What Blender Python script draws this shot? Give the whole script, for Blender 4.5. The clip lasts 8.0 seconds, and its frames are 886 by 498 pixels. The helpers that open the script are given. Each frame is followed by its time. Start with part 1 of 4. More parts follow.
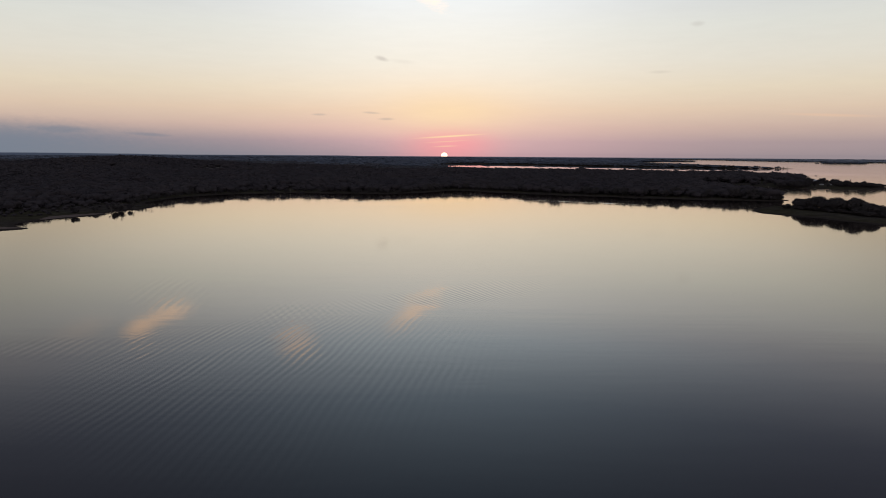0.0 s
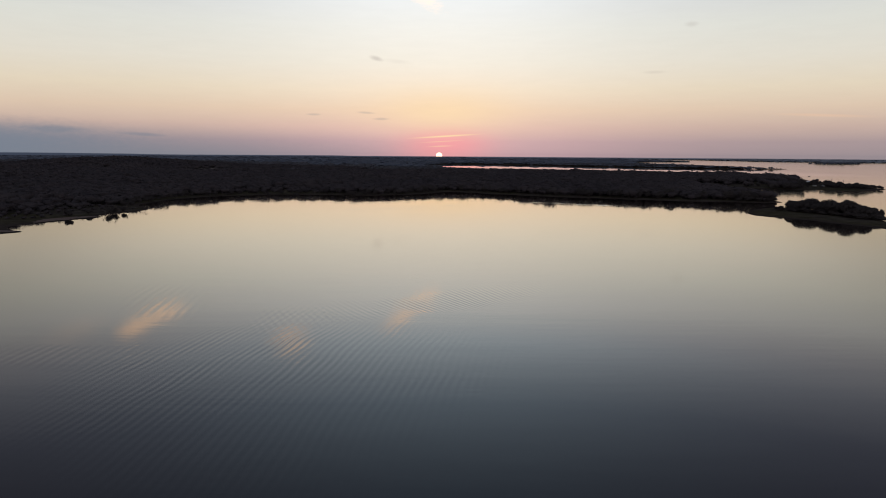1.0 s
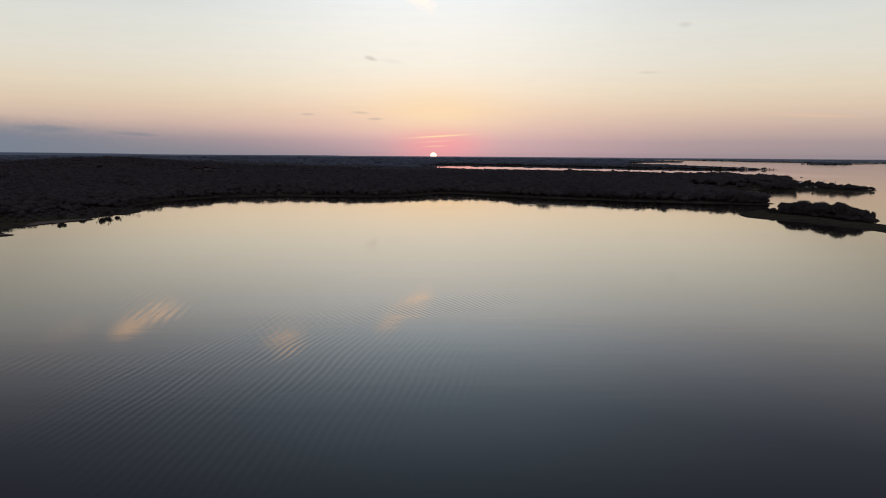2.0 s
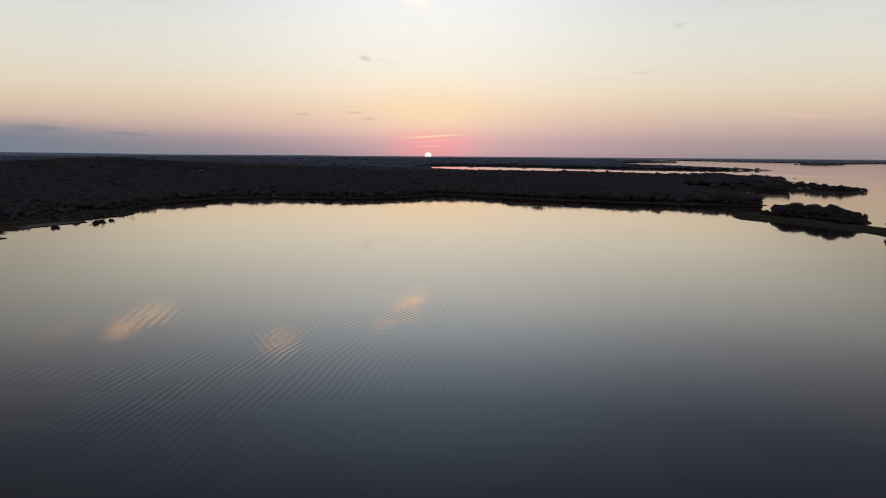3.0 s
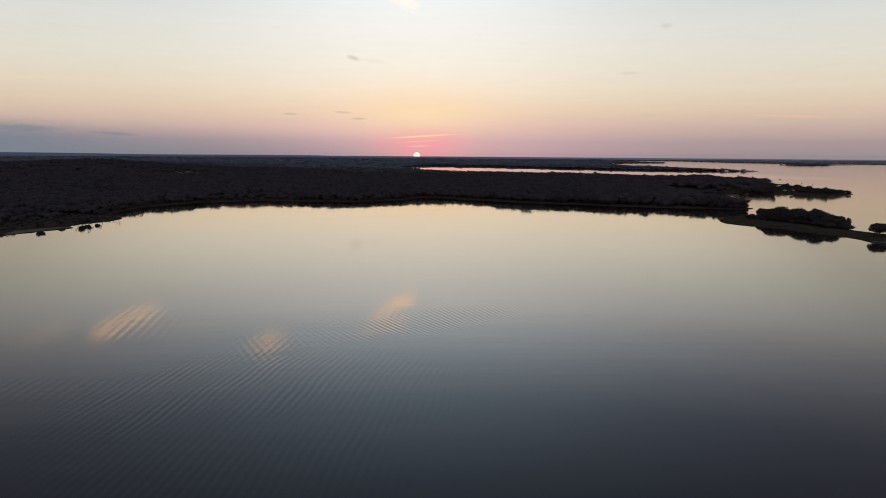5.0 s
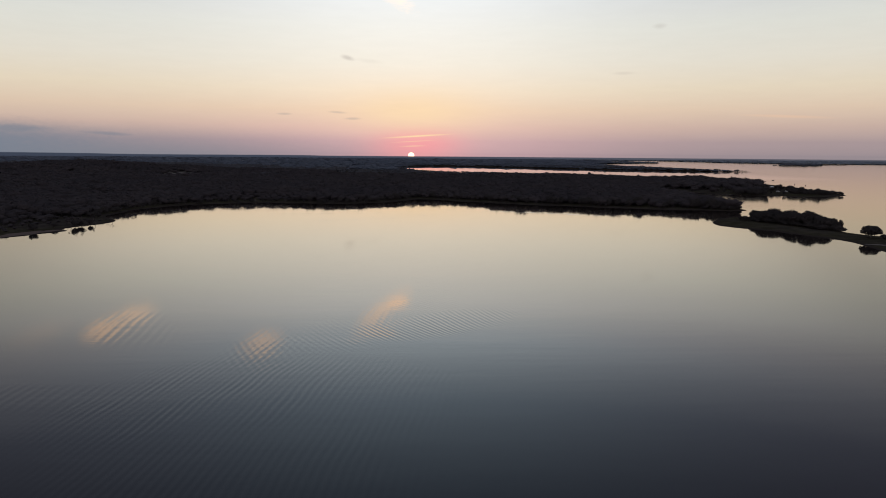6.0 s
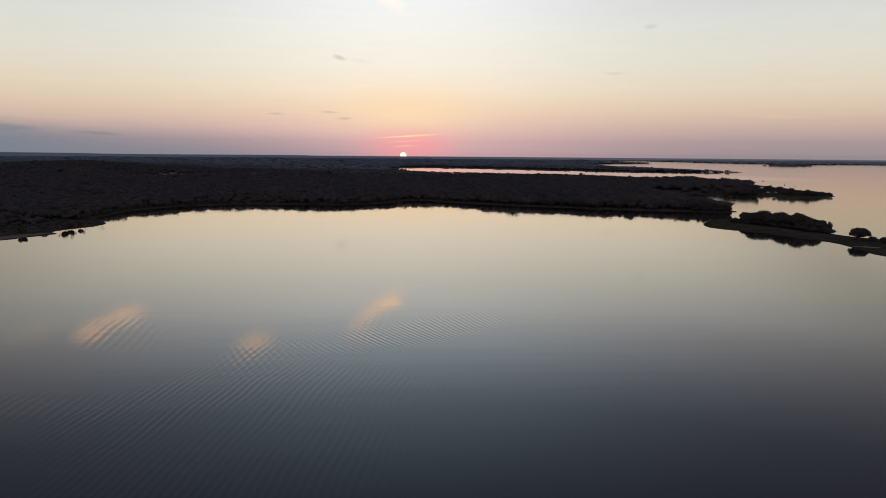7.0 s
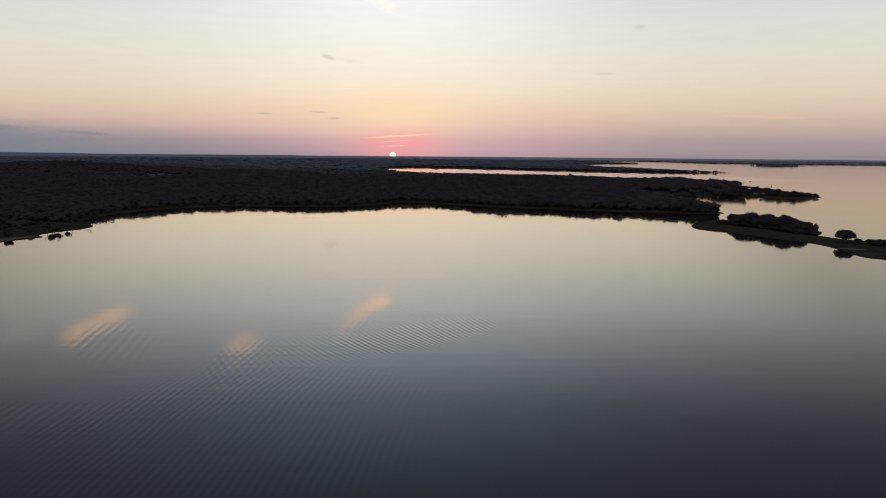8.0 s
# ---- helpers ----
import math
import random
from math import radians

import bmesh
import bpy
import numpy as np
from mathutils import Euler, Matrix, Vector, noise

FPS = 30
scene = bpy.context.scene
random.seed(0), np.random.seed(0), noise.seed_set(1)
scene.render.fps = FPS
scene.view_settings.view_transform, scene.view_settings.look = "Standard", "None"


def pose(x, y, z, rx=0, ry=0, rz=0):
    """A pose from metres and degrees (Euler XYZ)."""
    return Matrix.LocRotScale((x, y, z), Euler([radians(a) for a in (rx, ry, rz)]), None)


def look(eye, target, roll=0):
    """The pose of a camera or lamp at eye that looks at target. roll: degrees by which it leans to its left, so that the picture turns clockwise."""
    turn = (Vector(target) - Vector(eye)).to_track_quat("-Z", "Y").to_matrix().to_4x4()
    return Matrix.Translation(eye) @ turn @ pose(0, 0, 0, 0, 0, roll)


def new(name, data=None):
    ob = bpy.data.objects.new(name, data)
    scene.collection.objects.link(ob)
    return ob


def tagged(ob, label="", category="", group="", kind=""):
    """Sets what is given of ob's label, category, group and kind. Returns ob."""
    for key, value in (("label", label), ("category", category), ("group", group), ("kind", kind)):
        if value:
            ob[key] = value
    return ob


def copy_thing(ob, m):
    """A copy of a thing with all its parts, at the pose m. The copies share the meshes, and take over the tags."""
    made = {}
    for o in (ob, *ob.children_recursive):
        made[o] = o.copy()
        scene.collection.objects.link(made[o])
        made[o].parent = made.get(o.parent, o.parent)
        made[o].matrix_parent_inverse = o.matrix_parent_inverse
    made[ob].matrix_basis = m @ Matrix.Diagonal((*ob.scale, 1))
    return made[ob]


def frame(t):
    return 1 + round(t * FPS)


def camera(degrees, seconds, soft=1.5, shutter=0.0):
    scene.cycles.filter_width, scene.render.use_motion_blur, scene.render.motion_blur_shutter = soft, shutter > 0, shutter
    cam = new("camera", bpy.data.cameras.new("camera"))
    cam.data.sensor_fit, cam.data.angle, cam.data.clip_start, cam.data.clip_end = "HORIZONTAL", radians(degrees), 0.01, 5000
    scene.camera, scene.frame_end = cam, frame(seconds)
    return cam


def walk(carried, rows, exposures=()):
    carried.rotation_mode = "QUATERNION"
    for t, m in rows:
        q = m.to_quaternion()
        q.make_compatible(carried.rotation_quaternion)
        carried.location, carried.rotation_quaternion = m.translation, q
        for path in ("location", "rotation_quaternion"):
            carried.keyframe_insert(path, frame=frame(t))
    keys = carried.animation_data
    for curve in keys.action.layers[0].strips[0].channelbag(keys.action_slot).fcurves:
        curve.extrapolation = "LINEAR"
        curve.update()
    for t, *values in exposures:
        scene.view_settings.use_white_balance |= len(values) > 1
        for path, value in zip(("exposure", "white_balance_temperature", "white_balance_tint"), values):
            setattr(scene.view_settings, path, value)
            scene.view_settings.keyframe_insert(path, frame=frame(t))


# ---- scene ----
cam = camera(67.2, 8.0, soft=0.9)


def drone(x, y, z, heading, tilt, lean):
    """A camera pose from its place, its heading to the right of +y, its tilt down and its lean, in degrees."""
    h, p = radians(heading), radians(tilt)
    way = Vector((math.sin(h) * math.cos(p), math.cos(h) * math.cos(p), -math.sin(p)))
    eye = Vector((x, y, z))
    return look(eye, eye + way, lean)


# The drone climbs on the spot from 36 m to 48 m and turns slowly to the right.
PATH = [
    (0.0, 0.00, 0.00, 36.00, 0.000, 8.164, 0.341),
    (0.5, 0.05, -0.13, 36.74, 0.220, 8.163, 0.348),
    (1.0, 0.09, -0.26, 37.47, 0.441, 8.163, 0.354),
    (1.5, 0.13, -0.37, 38.21, 0.701, 8.162, 0.360),
    (2.0, 0.17, -0.49, 38.94, 0.927, 8.161, 0.366),
    (2.5, 0.20, -0.59, 39.68, 1.152, 8.161, 0.372),
    (3.0, 0.24, -0.69, 40.41, 1.378, 8.160, 0.378),
    (3.5, 0.27, -0.79, 41.14, 1.625, 8.159, 0.384),
    (4.0, 0.29, -0.87, 41.88, 1.865, 8.159, 0.390),
    (4.5, 0.32, -0.96, 42.61, 2.111, 8.158, 0.397),
    (5.0, 0.34, -1.03, 43.35, 2.348, 8.157, 0.403),
    (5.5, 0.35, -1.10, 44.09, 2.585, 8.157, 0.409),
    (6.0, 0.37, -1.17, 44.83, 2.822, 8.156, 0.415),
    (6.5, 0.38, -1.22, 45.57, 3.106, 8.155, 0.421),
    (7.0, 0.39, -1.27, 46.31, 3.502, 8.155, 0.427),
    (7.5, 0.39, -1.32, 47.05, 4.026, 8.154, 0.433),
    (8.0, 0.40, -1.36, 47.80, 4.387, 8.153, 0.439),
]
walk(cam, [(t, drone(*row)) for t, *row in PATH])

# ---- light ----
SUN_AZIMUTH, SUN_HEIGHT = 0.06, -0.175


def maths(nt, op, a, b=None, c=None, clamp=False):
    n = nt.nodes.new("ShaderNodeMath")
    n.operation, n.use_clamp = op, clamp
    for i, v in enumerate((a, b, c)):
        if v is None:
            continue
        if isinstance(v, (int, float)):
            n.inputs[i].default_value = v
        else:
            nt.links.new(v, n.inputs[i])
    return n.outputs[0]


def blend(nt, factor, a, b, mode="MIX"):
    n = nt.nodes.new("ShaderNodeMix")
    n.data_type, n.blend_type = "RGBA", mode
    for i, v in ((0, factor), (6, a), (7, b)):
        if isinstance(v, (int, float)):
            n.inputs[i].default_value = v
        elif isinstance(v, tuple):
            n.inputs[i].default_value = (*v, 1.0)
        else:
            nt.links.new(v, n.inputs[i])
    return n.outputs[2]


def ramp(nt, value, stops):
    n = nt.nodes.new("ShaderNodeValToRGB")
    e = n.color_ramp.elements
    while len(e) < len(stops):
        e.new(1.0)
    for el, (p, c) in zip(e, stops):
        el.position, el.color = p, (*c, 1.0)
    nt.links.new(value, n.inputs[0])
    return n.outputs[0]


def noise_of(nt, vector, scale, detail=4.0, rough=0.55):
    n = nt.nodes.new("ShaderNodeTexNoise")
    n.inputs["Scale"].default_value = scale
    n.inputs["Detail"].default_value = detail
    n.inputs["Roughness"].default_value = rough
    if vector is not None:
        nt.links.new(vector, n.inputs["Vector"])
    return n.outputs["Fac"]


def scaled(nt, vector, sx, sy, sz):
    n = nt.nodes.new("ShaderNodeVectorMath")
    n.operation = "MULTIPLY"
    nt.links.new(vector, n.inputs[0])
    n.inputs[1].default_value = (sx, sy, sz)
    return n.outputs[0]


def triple(nt, x, y, z):
    n = nt.nodes.new("ShaderNodeCombineXYZ")
    for i, v in enumerate((x, y, z)):
        if isinstance(v, (int, float)):
            n.inputs[i].default_value = v
        else:
            nt.links.new(v, n.inputs[i])
    return n.outputs[0]


def build_world():
    world = bpy.data.worlds.new("evening_sky")
    world.use_nodes = True
    scene.world = world
    nt = world.node_tree
    nt.nodes.clear()
    out = nt.nodes.new("ShaderNodeOutputWorld")
    back = nt.nodes.new("ShaderNodeBackground")
    nt.links.new(back.outputs[0], out.inputs[0])
    co = nt.nodes.new("ShaderNodeTexCoord").outputs["Generated"]
    sep = nt.nodes.new("ShaderNodeSeparateXYZ")
    nt.links.new(co, sep.inputs[0])
    deg = 180 / math.pi
    el = maths(nt, "MULTIPLY", maths(nt, "ARCSINE", sep.outputs[2]), deg)
    az = maths(nt, "MULTIPLY", maths(nt, "ARCTAN2", sep.outputs[0], sep.outputs[1]), deg)

    # Height over the horizon, spread so that the low sky takes most of the ramp.
    h = maths(nt, "SQRT", maths(nt, "DIVIDE", maths(nt, "MAXIMUM", el, 0.0), 90.0), clamp=True)

    def at(d):
        return math.sqrt(d / 90)

    toward = ramp(nt, h, [(at(a), c) for a, c in SKY_TOWARD_SUN])
    aside = ramp(nt, h, [(at(a), c) for a, c in SKY_ASIDE])
    behind = ramp(nt, h, [(at(a), c) for a, c in SKY_BEHIND])

    def bell(value, centre, width):
        d = maths(nt, "DIVIDE", maths(nt, "SUBTRACT", value, centre), width)
        return maths(nt, "EXPONENT", maths(nt, "MULTIPLY", maths(nt, "MULTIPLY", d, d), -1.0))

    high = nt.nodes.new("ShaderNodeMapRange")
    high.interpolation_type = "SMOOTHSTEP"
    nt.links.new(el, high.inputs[0])
    high.inputs[1].default_value, high.inputs[2].default_value = 11.0, 17.0
    # The bright part of the sky is broader higher up.
    near = bell(az, SUN_AZIMUTH, maths(nt, "ADD", maths(nt, "MULTIPLY", high.outputs[0], 7.0), 16.0))
    side = nt.nodes.new("ShaderNodeMapRange")
    side.interpolation_type = "SMOOTHSTEP"
    nt.links.new(maths(nt, "ABSOLUTE", az), side.inputs[0])
    for i, x in ((1, 130.0), (2, 42.0)):
        side.inputs[i].default_value = x
    sky = blend(nt, side.outputs[0], behind, aside)
    sky = blend(nt, near, sky, toward)

    # The real scattering sky joins in away from the sun's side.
    nishita = nt.nodes.new("ShaderNodeTexSky")
    nishita.sky_type, nishita.sun_disc = "NISHITA", False
    nishita.sun_elevation, nishita.sun_rotation = radians(0.4), radians(SUN_AZIMUTH)
    nishita.air_density, nishita.dust_density = 1.4, 2.5
    sky = blend(nt, 0.06, sky, blend(nt, 1.0, nishita.outputs[0], (0.12, 0.12, 0.12), "MULTIPLY"))

    # Pink glow in the haze round the sun.
    glow = maths(nt, "MULTIPLY", bell(az, 0.1, 3.5), bell(el, 0.3, 1.5))
    sky = blend(nt, maths(nt, "MULTIPLY", glow, 0.68), sky, (0.95, 0.36, 0.36))
    glow = maths(nt, "MULTIPLY", bell(az, 0.9, 3.0), bell(el, 1.0, 1.0))
    sky = blend(nt, maths(nt, "MULTIPLY", glow, 0.55), sky, (1.0, 0.32, 0.37))
    glow = maths(nt, "MULTIPLY", bell(az, 0.4, 5.5), bell(el, 3.4, 1.7))
    sky = blend(nt, maths(nt, "MULTIPLY", glow, 0.7), sky, (1.0, 0.74, 0.45))

    # Haze and cloud. Each cloud: azimuth, height, half length, half thickness, slope, density, colour.
    wisp = noise_of(nt, triple(nt, maths(nt, "MULTIPLY", az, 0.35), maths(nt, "MULTIPLY", el, 2.2), 0.0), 1.0, 5.0, 0.6)
    grain = noise_of(nt, triple(nt, az, maths(nt, "MULTIPLY", el, 2.5), 3.0), 1.6, 5.0, 0.65)

    def cloud(a, e, la, le, slope, density, colour, ragged=0.5, soft=0.6):
        nonlocal sky
        u = maths(nt, "DIVIDE", maths(nt, "SUBTRACT", az, a), la)
        lift = maths(nt, "MULTIPLY", maths(nt, "SUBTRACT", az, a), slope)
        v = maths(nt, "DIVIDE", maths(nt, "SUBTRACT", maths(nt, "SUBTRACT", el, e), lift), le)
        r = maths(nt, "SQRT", maths(nt, "ADD", maths(nt, "MULTIPLY", u, u), maths(nt, "MULTIPLY", v, v)))
        r = maths(nt, "ADD", r, maths(nt, "MULTIPLY", maths(nt, "SUBTRACT", grain, 0.5), ragged * 4))
        m = nt.nodes.new("ShaderNodeMapRange")
        m.interpolation_type = "SMOOTHSTEP"
        nt.links.new(r, m.inputs[0])
        for i, x in ((1, 1.0 + soft), (2, 1.0 - soft), (3, 0.0), (4, density)):
            m.inputs[i].default_value = x
        sky = blend(nt, m.outputs[0], sky, colour)

    # Faint veils over the whole sky.
    veil = maths(nt, "MULTIPLY", maths(nt, "SUBTRACT", wisp, 0.5), 0.06)
    sky = blend(nt, 1.0, sky, blend(nt, 1.0, (1.0, 1.0, 1.0), triple(nt, veil, veil, veil), "ADD"), "MULTIPLY")
    for c in CLOUDS:
        cloud(*c)

    # The setting sun, flattened by the air near the ground.
    dx = maths(nt, "DIVIDE", maths(nt, "SUBTRACT", az, SUN_AZIMUTH), 0.27)
    dy = maths(nt, "DIVIDE", maths(nt, "SUBTRACT", el, SUN_HEIGHT), 0.25)
    r = maths(nt, "SQRT", maths(nt, "ADD", maths(nt, "MULTIPLY", dx, dx), maths(nt, "MULTIPLY", dy, dy)))
    m = nt.nodes.new("ShaderNodeMapRange")
    nt.links.new(r, m.inputs[0])
    for i, x in ((1, 1.05), (2, 0.9), (3, 0.0), (4, 1.0)):
        m.inputs[i].default_value = x
    sky = blend(nt, m.outputs[0], sky, (2.2, 1.55, 1.05))

    # The last hazy land, tens of kilometres off, under an uneven skyline that is higher in the west-southwest.
    def rise(a, b, much):
        m = nt.nodes.new("ShaderNodeMapRange")
        m.interpolation_type = "SMOOTHSTEP"
        nt.links.new(az, m.inputs[0])
        for i, x in ((1, a), (2, b), (3, much), (4, 0.0)):
            m.inputs[i].default_value = x
        return m.outputs[0]

    uneven = noise_of(nt, triple(nt, maths(nt, "MULTIPLY", az, 0.9), 0.0, 0.0), 1.0, 5.0, 0.55)
    crest = maths(nt, "ADD", maths(nt, "MULTIPLY", maths(nt, "SUBTRACT", uneven, 0.5), 0.035), -0.255)
    for a, b, much in ((-33.0, -19.0, 0.085), (-24.5, -23.0, 0.02), (-9.0, -7.0, 0.035)):
        crest = maths(nt, "ADD", crest, rise(a, b, much))
    m = nt.nodes.new("ShaderNodeMapRange")
    nt.links.new(maths(nt, "SUBTRACT", el, crest), m.inputs[0])
    for i, x in ((1, 0.03), (2, -0.03), (3, 0.0), (4, 1.0)):
        m.inputs[i].default_value = x
    haze = nt.nodes.new("ShaderNodeMapRange")
    nt.links.new(az, haze.inputs[0])
    haze.inputs[1].default_value, haze.inputs[2].default_value = -12.0, 30.0
    sky = blend(nt, m.outputs[0], sky, blend(nt, haze.outputs[0], (0.046, 0.057, 0.086), (0.092, 0.094, 0.118)))
    nt.links.new(sky, back.inputs[0])
    back.inputs[1].default_value = 1.0


SKY_TOWARD_SUN = [(0.0, (0.60, 0.38, 0.41)), (1.0, (0.70, 0.45, 0.46)), (2.2, (0.84, 0.58, 0.495)), (3.6, (0.93, 0.71, 0.53)),
                  (5.2, (0.98, 0.84, 0.665)), (7.4, (0.97, 0.915, 0.80)), (10.0, (0.96, 0.95, 0.89)), (13.0, (0.93, 0.97, 0.99)),
                  (16.0, (0.68, 0.81, 0.94)), (21.0, (0.355, 0.475, 0.62)), (30.0, (0.125, 0.185, 0.285)), (90.0, (0.20, 0.25, 0.32))]
SKY_ASIDE = [(0.0, (0.325, 0.272, 0.295)), (1.0, (0.415, 0.325, 0.333)), (2.2, (0.60, 0.45, 0.388)), (3.6, (0.75, 0.59, 0.455)),
             (5.2, (0.80, 0.695, 0.54)), (7.4, (0.79, 0.75, 0.655)), (10.0, (0.75, 0.757, 0.702)), (12.6, (0.665, 0.688, 0.705)),
             (15.0, (0.445, 0.46, 0.53)), (17.6, (0.272, 0.299, 0.388)), (21.0, (0.148, 0.168, 0.252)), (30.0, (0.066, 0.079, 0.142)), (90.0, (0.20, 0.25, 0.32))]
SKY_BEHIND = [(0.0, (0.72, 0.63, 0.66)), (6.0, (0.90, 0.77, 0.80)), (14.0, (0.84, 0.79, 0.84)), (30.0, (0.56, 0.58, 0.66)), (90.0, (0.20, 0.25, 0.32))]
GREY, LIT, PINK, BANK = (0.42, 0.37, 0.34), (1.75, 1.15, 0.74), (1.0, 0.72, 0.42), (0.18, 0.218, 0.275)
CLOUDS = [
    # the grey-blue bank low over the left horizon
    (-27.0, -0.4, 18.0, 1.6, 0.0, 0.78, (0.20, 0.222, 0.265), 0.05, 0.9), (-36.0, 0.7, 9.5, 1.3, 0.0, 0.8, BANK, 0.12, 0.7), (-29.5, 1.62, 1.6, 0.22, -0.03, 0.5, BANK, 0.1, 0.7),
    (-23.6, 1.33, 1.3, 0.12, -0.05, 0.45, BANK, 0.1, 0.7),
    # small grey puffs
    (-5.2, 7.72, 0.42, 0.16, -0.2, 0.42, GREY, 0.2, 0.8), (-3.4, 7.5, 0.9, 0.14, -0.1, 0.1, GREY, 0.2, 0.8),
    (-6.1, 3.33, 0.6, 0.08, -0.05, 0.38, GREY, 0.1, 0.7), (-4.85, 2.83, 0.55, 0.09, 0.0, 0.42, GREY, 0.1, 0.7),
    (-10.4, 3.13, 0.5, 0.08, 0.0, 0.4, GREY, 0.1, 0.7), (20.1, 10.0, 0.4, 0.17, 0.0, 0.24, GREY, 0.15, 0.8),
    (17.5, 6.5, 0.65, 0.1, 0.0, 0.18, GREY, 0.1, 0.8),
    # lit streaks over the sun and far to its right
    (0.6, 1.44, 2.0, 0.06, 0.065, 1.0, PINK, 0.06, 0.9), (0.3, 1.0, 1.3, 0.04, 0.06, 0.4, PINK, 0.05, 0.9),
    (0.2, 0.6, 0.8, 0.05, 0.04, 0.45, PINK, 0.05, 0.9), (29.6, 2.95, 2.2, 0.09, -0.05, 0.35, (0.86, 0.55, 0.36), 0.05, 0.9),
    # bright clouds higher up, one at the top edge and the others seen in the lake
    (-2.5, 13.4, 1.7, 0.62, -0.65, 0.46, LIT, 0.42, 0.95), (-1.0, 12.78, 0.95, 0.3, -0.12, 0.75, LIT, 0.15, 0.5),
    (-24.9, 13.6, 1.1, 0.55, -0.25, 0.55, LIT, 0.35, 0.9), (-22.7, 12.7, 1.3, 0.5, -0.2, 0.5, LIT, 0.35, 0.9),
    (-12.8, 15.7, 1.25, 0.65, -0.2, 0.45, LIT, 0.35, 0.95), (-29.0, 13.3, 1.6, 0.6, -0.2, 0.07, LIT, 0.4, 0.95),
]
build_world()

sun = new("sun", bpy.data.lights.new("sun", "SUN"))
sun.data.energy, sun.data.angle, sun.data.color = 0.01, radians(0.5), (1.0, 0.52, 0.34)
sun.matrix_world = look((0, 0, 60), (0, -1000, 60 - 1000 * math.tan(radians(0.1))))

# ---- materials ----
def material(name):
    m = bpy.data.materials.new(name)
    m.use_nodes = True
    nt = m.node_tree
    return m, nt, nt.nodes["Principled BSDF"]


def position(nt):
    return nt.nodes.new("ShaderNodeNewGeometry").outputs["Position"]


def bumped(nt, shader, height, strength, distance):
    b = nt.nodes.new("ShaderNodeBump")
    b.inputs["Strength"].default_value, b.inputs["Distance"].default_value = strength, distance
    nt.links.new(height, b.inputs["Height"])
    nt.links.new(b.outputs[0], shader.inputs["Normal"])


def ground_material():
    """Dry soil and grass with paler mud along the water and open meadows."""
    m, nt, p = material("earth_and_grass")
    pos = position(nt)
    big = noise_of(nt, pos, 0.02, 4)
    fine = noise_of(nt, pos, 0.35, 5)
    rough = ramp(nt, noise_of(nt, pos, 0.13, 6, 0.7), [(0.3, (0, 0, 0)), (0.7, (1, 1, 1))])
    grass = blend(nt, rough, (0.019, 0.017, 0.011), (0.050, 0.044, 0.030))
    soil = blend(nt, rough, (0.019, 0.016, 0.015), (0.050, 0.042, 0.037))
    patch = ramp(nt, big, [(0.42, (0, 0, 0)), (0.6, (1, 1, 1))])
    land = blend(nt, patch, grass, soil)
    sep = nt.nodes.new("ShaderNodeSeparateXYZ")
    nt.links.new(pos, sep.inputs[0])
    wet = maths(nt, "ADD", sep.outputs[2], maths(nt, "MULTIPLY", maths(nt, "SUBTRACT", fine, 0.5), 0.5))
    shore = ramp(nt, wet, [(0.0, (1, 1, 1)), (0.25, (1, 1, 1)), (0.5, (0, 0, 0))])
    mud = blend(nt, fine, (0.020, 0.016, 0.015), (0.042, 0.034, 0.030))
    nt.links.new(blend(nt, shore, land, mud), p.inputs["Base Color"])
    p.inputs["Roughness"].default_value = 0.95
    p.inputs["Specular IOR Level"].default_value = 0.0
    bumped(nt, p, fine, 0.6, 0.25)
    return m


def foliage_material(name, dark, light):
    """Leaves that pass some of the light through."""
    m, nt, p = material(name)
    nt.nodes.remove(p)
    island = nt.nodes.new("ShaderNodeNewGeometry").outputs["Random Per Island"]
    which = nt.nodes.new("ShaderNodeObjectInfo").outputs["Random"]
    clump = ramp(nt, noise_of(nt, position(nt), 0.13, 2), [(0.36, (0, 0, 0)), (0.64, (1, 1, 1))])
    f = maths(nt, "ADD", maths(nt, "MULTIPLY", island, 0.08), maths(nt, "MULTIPLY", which, 0.42))
    f = maths(nt, "ADD", f, maths(nt, "MULTIPLY", clump, 0.5))
    big = noise_of(nt, position(nt), 0.012, 4)
    col = blend(nt, f, dark, light)
    warm = tuple(c * k for c, k in zip(light, (1.16, 1.12, 1.06)))
    col = blend(nt, ramp(nt, big, [(0.35, (0, 0, 0)), (0.7, (1, 1, 1))]), col, warm)
    front, back, both = nt.nodes.new("ShaderNodeBsdfDiffuse"), nt.nodes.new("ShaderNodeBsdfTranslucent"), nt.nodes.new("ShaderNodeMixShader")
    both.inputs[0].default_value = 0.38
    for k, b in enumerate((front, back)):
        nt.links.new(col, b.inputs["Color"])
        nt.links.new(b.outputs[0], both.inputs[1 + k])
    out = next(n for n in nt.nodes if n.type == "OUTPUT_MATERIAL")
    nt.links.new(both.outputs[0], out.inputs["Surface"])
    return m


def bark_material():
    m, nt, p = material("grey_brown_bark")
    f = noise_of(nt, scaled(nt, position(nt), 6, 6, 1.2), 1.0, 5)
    nt.links.new(blend(nt, f, (0.028, 0.023, 0.019), (0.078, 0.066, 0.056)), p.inputs["Base Color"])
    p.inputs["Roughness"].default_value = 0.9
    bumped(nt, p, f, 0.5, 0.04)
    return m


